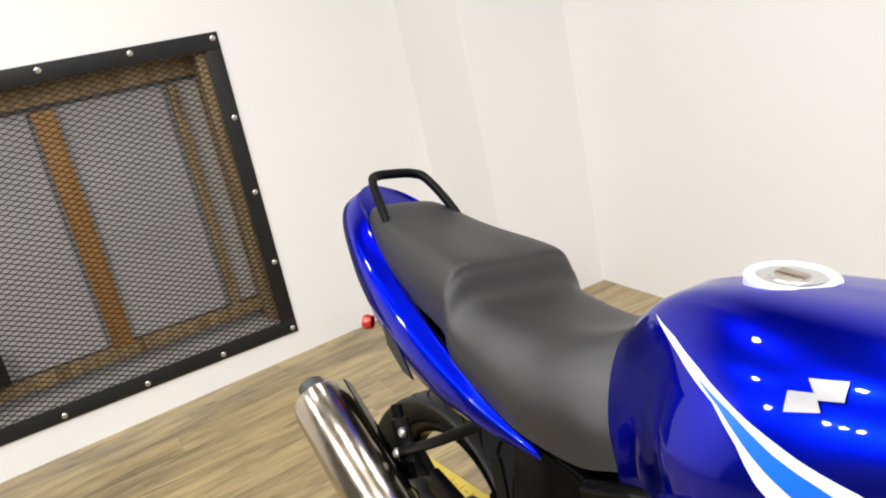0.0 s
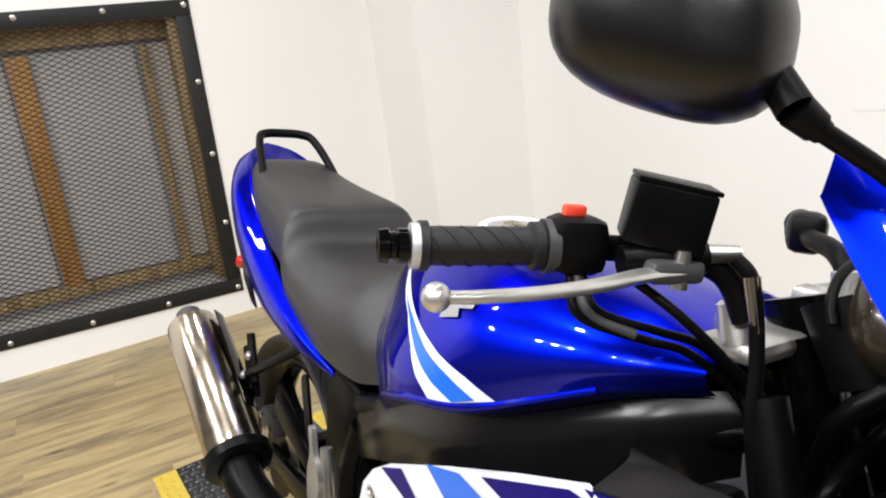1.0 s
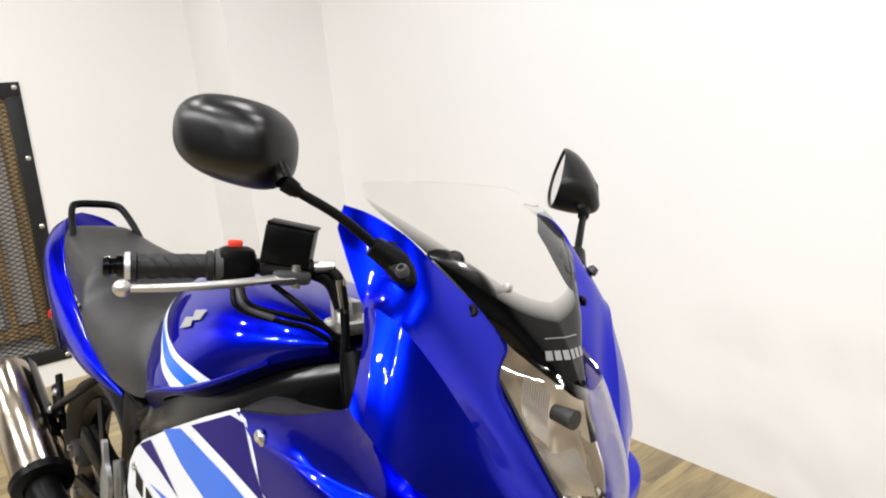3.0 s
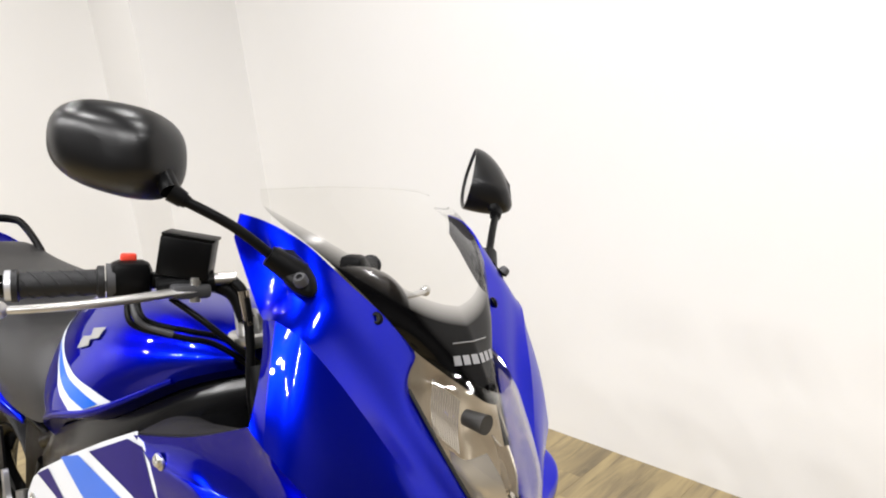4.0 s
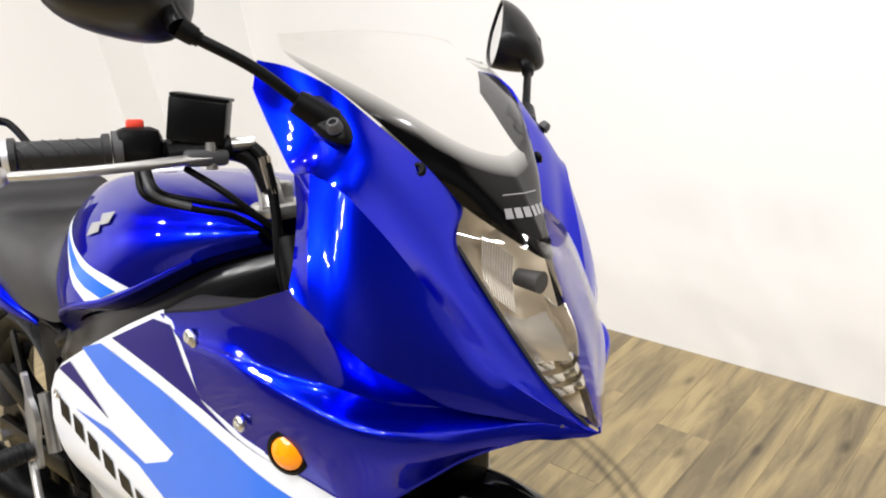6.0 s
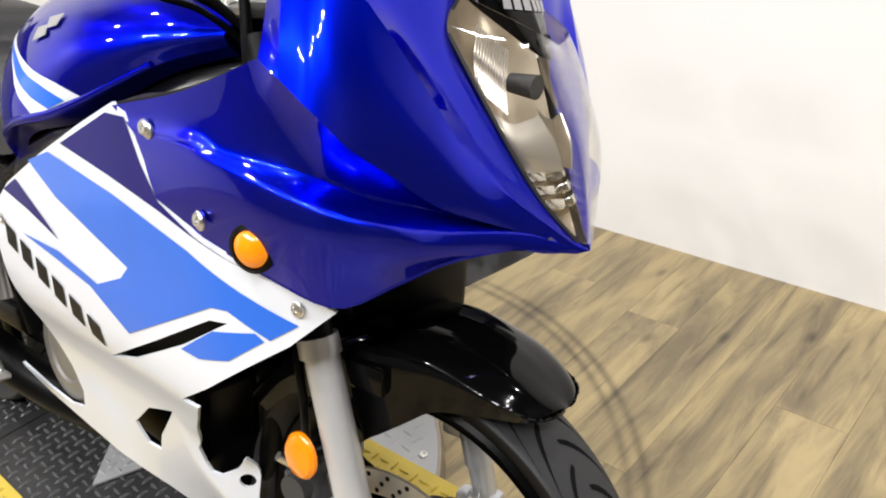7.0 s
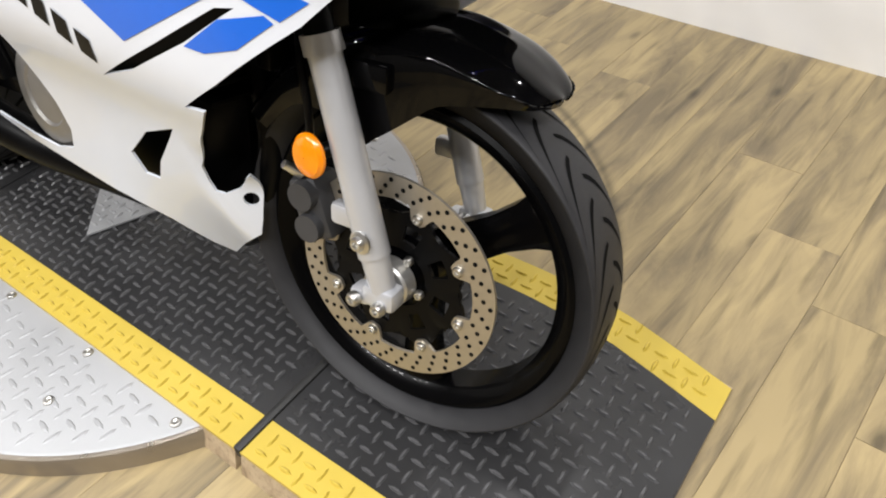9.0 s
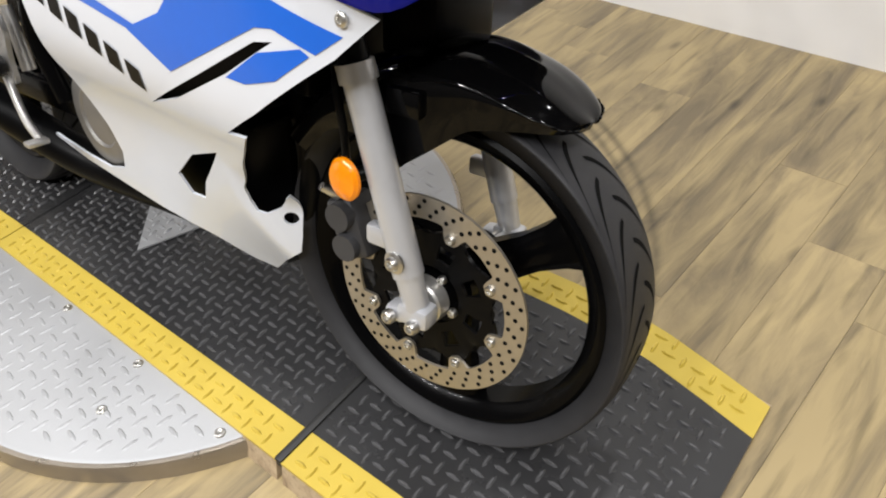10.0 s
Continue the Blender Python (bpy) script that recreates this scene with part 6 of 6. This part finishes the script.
            put("throttle_cable", tube([(-0.238, 0.334, 1.022), (-0.236, 0.318, 0.990), (-0.185, 0.290, 0.972), (-0.14, 0.275, 0.958), (-0.09, 0.255, 0.915), (-0.06, 0.235, 0.85)], 0.004, 40, 10), BLACK, root)
            put("cable_elbow", tube([(-0.233, 0.332, 1.026), (-0.229, 0.315, 0.993), (-0.195, 0.292, 0.977)], 0.0048, 12, 10), GUNMETAL, root)
            put("switch_cable", tube([(-0.190, 0.308, 1.022), (-0.165, 0.270, 0.995), (-0.12, 0.240, 0.95), (-0.07, 0.215, 0.90)], 0.0045, 30, 10), BLACK, root)
        lev = smooth_line([(-0.178, 0.270, 1.036), (-0.215, 0.274, 1.034), (-0.265, 0.268, 1.032), (-0.32, 0.268, 1.030), (-0.37, 0.276, 1.029), (-0.400, 0.284, 1.029)], 30)
        lv = bmesh.new()
        rings = []
        for i, p in enumerate(lev):
            u = i / 29
            hh, ww = 0.0062 - 0.0016 * u, 0.0100 - 0.0045 * u
            dd = (lev[min(i + 1, 29)] - lev[max(i - 1, 0)]).normalized()
            sd = dd.cross(Vector((0, 0, 1))).normalized()
            rings.append([lv.verts.new(p + sd * ww * math.cos(a) + Vector((0, 0, hh * math.sin(a)))) for a in (2 * math.pi * k / 14 for k in range(14))])
        for a, b in zip(rings, rings[1:]):
            for k in range(14):
                lv.faces.new((a[k], a[(k + 1) % 14], b[(k + 1) % 14], b[k]))
        lv.faces.new(rings[0])
        ball = bmesh.ops.create_uvsphere(lv, u_segments=20, v_segments=12, radius=0.0105)["verts"]
        bmesh.ops.translate(lv, vec=(-0.402, 0.285, 1.029), verts=ball)
        bmesh.ops.recalc_face_normals(lv, faces=lv.faces[:])
        put("brake_lever" if s < 0 else "clutch_lever", lv, ALLOY, root, "satin alloy hand lever with ball end", m if s < 0 else Matrix.Translation((-0.041, -0.031, -0.026)) @ m)
        put("lever_perch", box(0, 0, 0, 0.052, 0.030, 0.020, 0.006), GUNMETAL if s < 0 else BLACK, root, m=m @ Matrix.Translation((-0.182, 0.276, 1.036)) @ pose(0, 0, 0, 0, 0, -12))
        put("perch_pivot", rod((-0.178, 0.268, 1.022), (-0.178, 0.268, 1.054), 0.007), BOLT, root, m=m)
    # instrument hood and ignition behind the screen
    dial = put("instrument_cluster", box(0, 0.085, 0.965, 0.17, 0.05, 0.075, 0.018, pose(0, 0, 0, -35, 0, 0)), DIALFACE, label="black instrument cluster with a rounded hood behind the screen")
    hood = bmesh.new()
    bmesh.ops.create_uvsphere(hood, u_segments=40, v_segments=24, radius=1.0)
    for v in hood.verts:
        v.co = Vector((0.092 * math.copysign(abs(v.co.x) ** 0.75, v.co.x), 0.046 * v.co.y, 0.056 * v.co.z - 0.010 * v.co.x ** 2))
    put("instrument_hood", hood, HOODM, dial, "smooth brown-black instrument hood", Matrix.Translation((-0.006, 0.152, 1.016)) @ pose(0, 0, 0, -25, 0, 0))
    rim = [(0.086 * math.cos(k * math.pi / 10), 0.033, 0.006 + 0.050 * math.sin(k * math.pi / 10)) for k in range(11)]
    put("hood_rim", tube(rim, 0.0045, 40, 10), BLACK, dial, "dull black hood edge", Matrix.Translation((-0.006, 0.152, 1.016)) @ pose(0, 0, 0, -25, 0, 0))
    put("gauge_body", rod((-0.048, 0.200, 1.020), (-0.052, 0.165, 0.955), 0.036, 0.030, 32), BLACK, dial, "dark round back of a gauge")
    put("ignition_lock", rod((0, 0.215, 0.985), (0, 0.225, 1.035), 0.018, 0.016), ALLOY, dial)
    put("wiring_loom", tube([(-0.06, 0.13, 0.98), (-0.08, 0.17, 0.93), (-0.05, 0.2, 0.86), (-0.08, 0.22, 0.78)], 0.010, 30, 10), BLACK, dial)
    put("wiring_loom", tube([(0.0, 0.12, 0.98), (-0.03, 0.16, 0.91), (-0.09, 0.17, 0.86), (-0.05, 0.2, 0.76)], 0.008, 30, 10), BLACK, dial)
    put("fairing_stay", tube([(-0.10, 0.02, 0.98), (-0.13, 0.08, 0.93), (-0.10, 0.14, 0.87), (-0.04, 0.2, 0.85)], 0.008, 20, 10), FRAME, dial)
    put("horn", lathe([(0, 0.03), (0.02, 0.035), (0.03, 0.02), (0.03, 0.001)], 24, "z"), GUNMETAL, dial, m=Matrix.Translation((-0.06, 0.12, 0.84)))


controls()


# ---- floor planks ----
def planks():
    """Boards laid parallel to the far wall, trimmed along the walls."""
    rng = random.Random(5)
    wide, long, over = 0.152, 1.22, 0.45
    turned = pose(0, 0, 0, 0, 0, 4.5)
    sides = [(Vector((EAST + T, 0, 0)), Vector((1, 0, 0))), (Vector((WEST - T, 0, 0)), Vector((-1, 0, 0))), (Vector((0, NORTH + T + 0.2, 0)), Vector((0, 1, 0))), (Vector((0, SOUTH - T, 0)), Vector((0, -1, 0)))]
    far = bmesh.new()
    data = None
    y = SOUTH - over
    while y < NORTH + over:
        x = WEST - over - rng.random() * long
        while x < EAST + over:
            cx, cy = x + long / 2, y + wide / 2
            turn = math.pi if rng.random() < 0.5 else 0
            lift = rng.uniform(-0.0003, 0.0003)
            corners = [turned @ Vector((cx + a * long / 2, cy + b * wide / 2, 0)) for a in (-1, 1) for b in (-1, 1)]
            x += long
            out = [[(c - p).dot(n) > 0 for c in corners] for p, n in sides]
            if any(all(o) for o in out):
                continue
            spot = turned @ Matrix.Translation((cx, cy, lift)) @ pose(0, 0, 0, 0, 0, math.degrees(turn))
            near = -1.6 < (turned @ Vector((cx, cy, 0))).x and cy > -1.7
            whole = not any(any(o) for o in out)
            if near and whole and data:
                ob = new("plank", data)
                ob.parent = floor
                ob.matrix_local = spot
                continue
            bm = box(0, 0, -0.003, long - 0.0006, wide - 0.0006, 0.006, 0.0002 if near else 0)
            if not whole:
                inv = spot.inverted()
                for p, n in sides:
                    bmesh.ops.bisect_plane(bm, geom=bm.verts[:] + bm.edges[:] + bm.faces[:], plane_co=inv @ p, plane_no=inv.to_3x3() @ n, clear_outer=True)
            if near:
                ob = part("plank", bm, PLANK, floor, smooth=False)
                ob.matrix_local = spot
                data = ob.data if whole else data
            else:
                bmesh.ops.transform(bm, matrix=spot, verts=bm.verts[:])
                merge(far, bm)
        y += wide
    tagged(part("far_planks", far, PLANK, floor, smooth=False), kind="stuff")


planks()
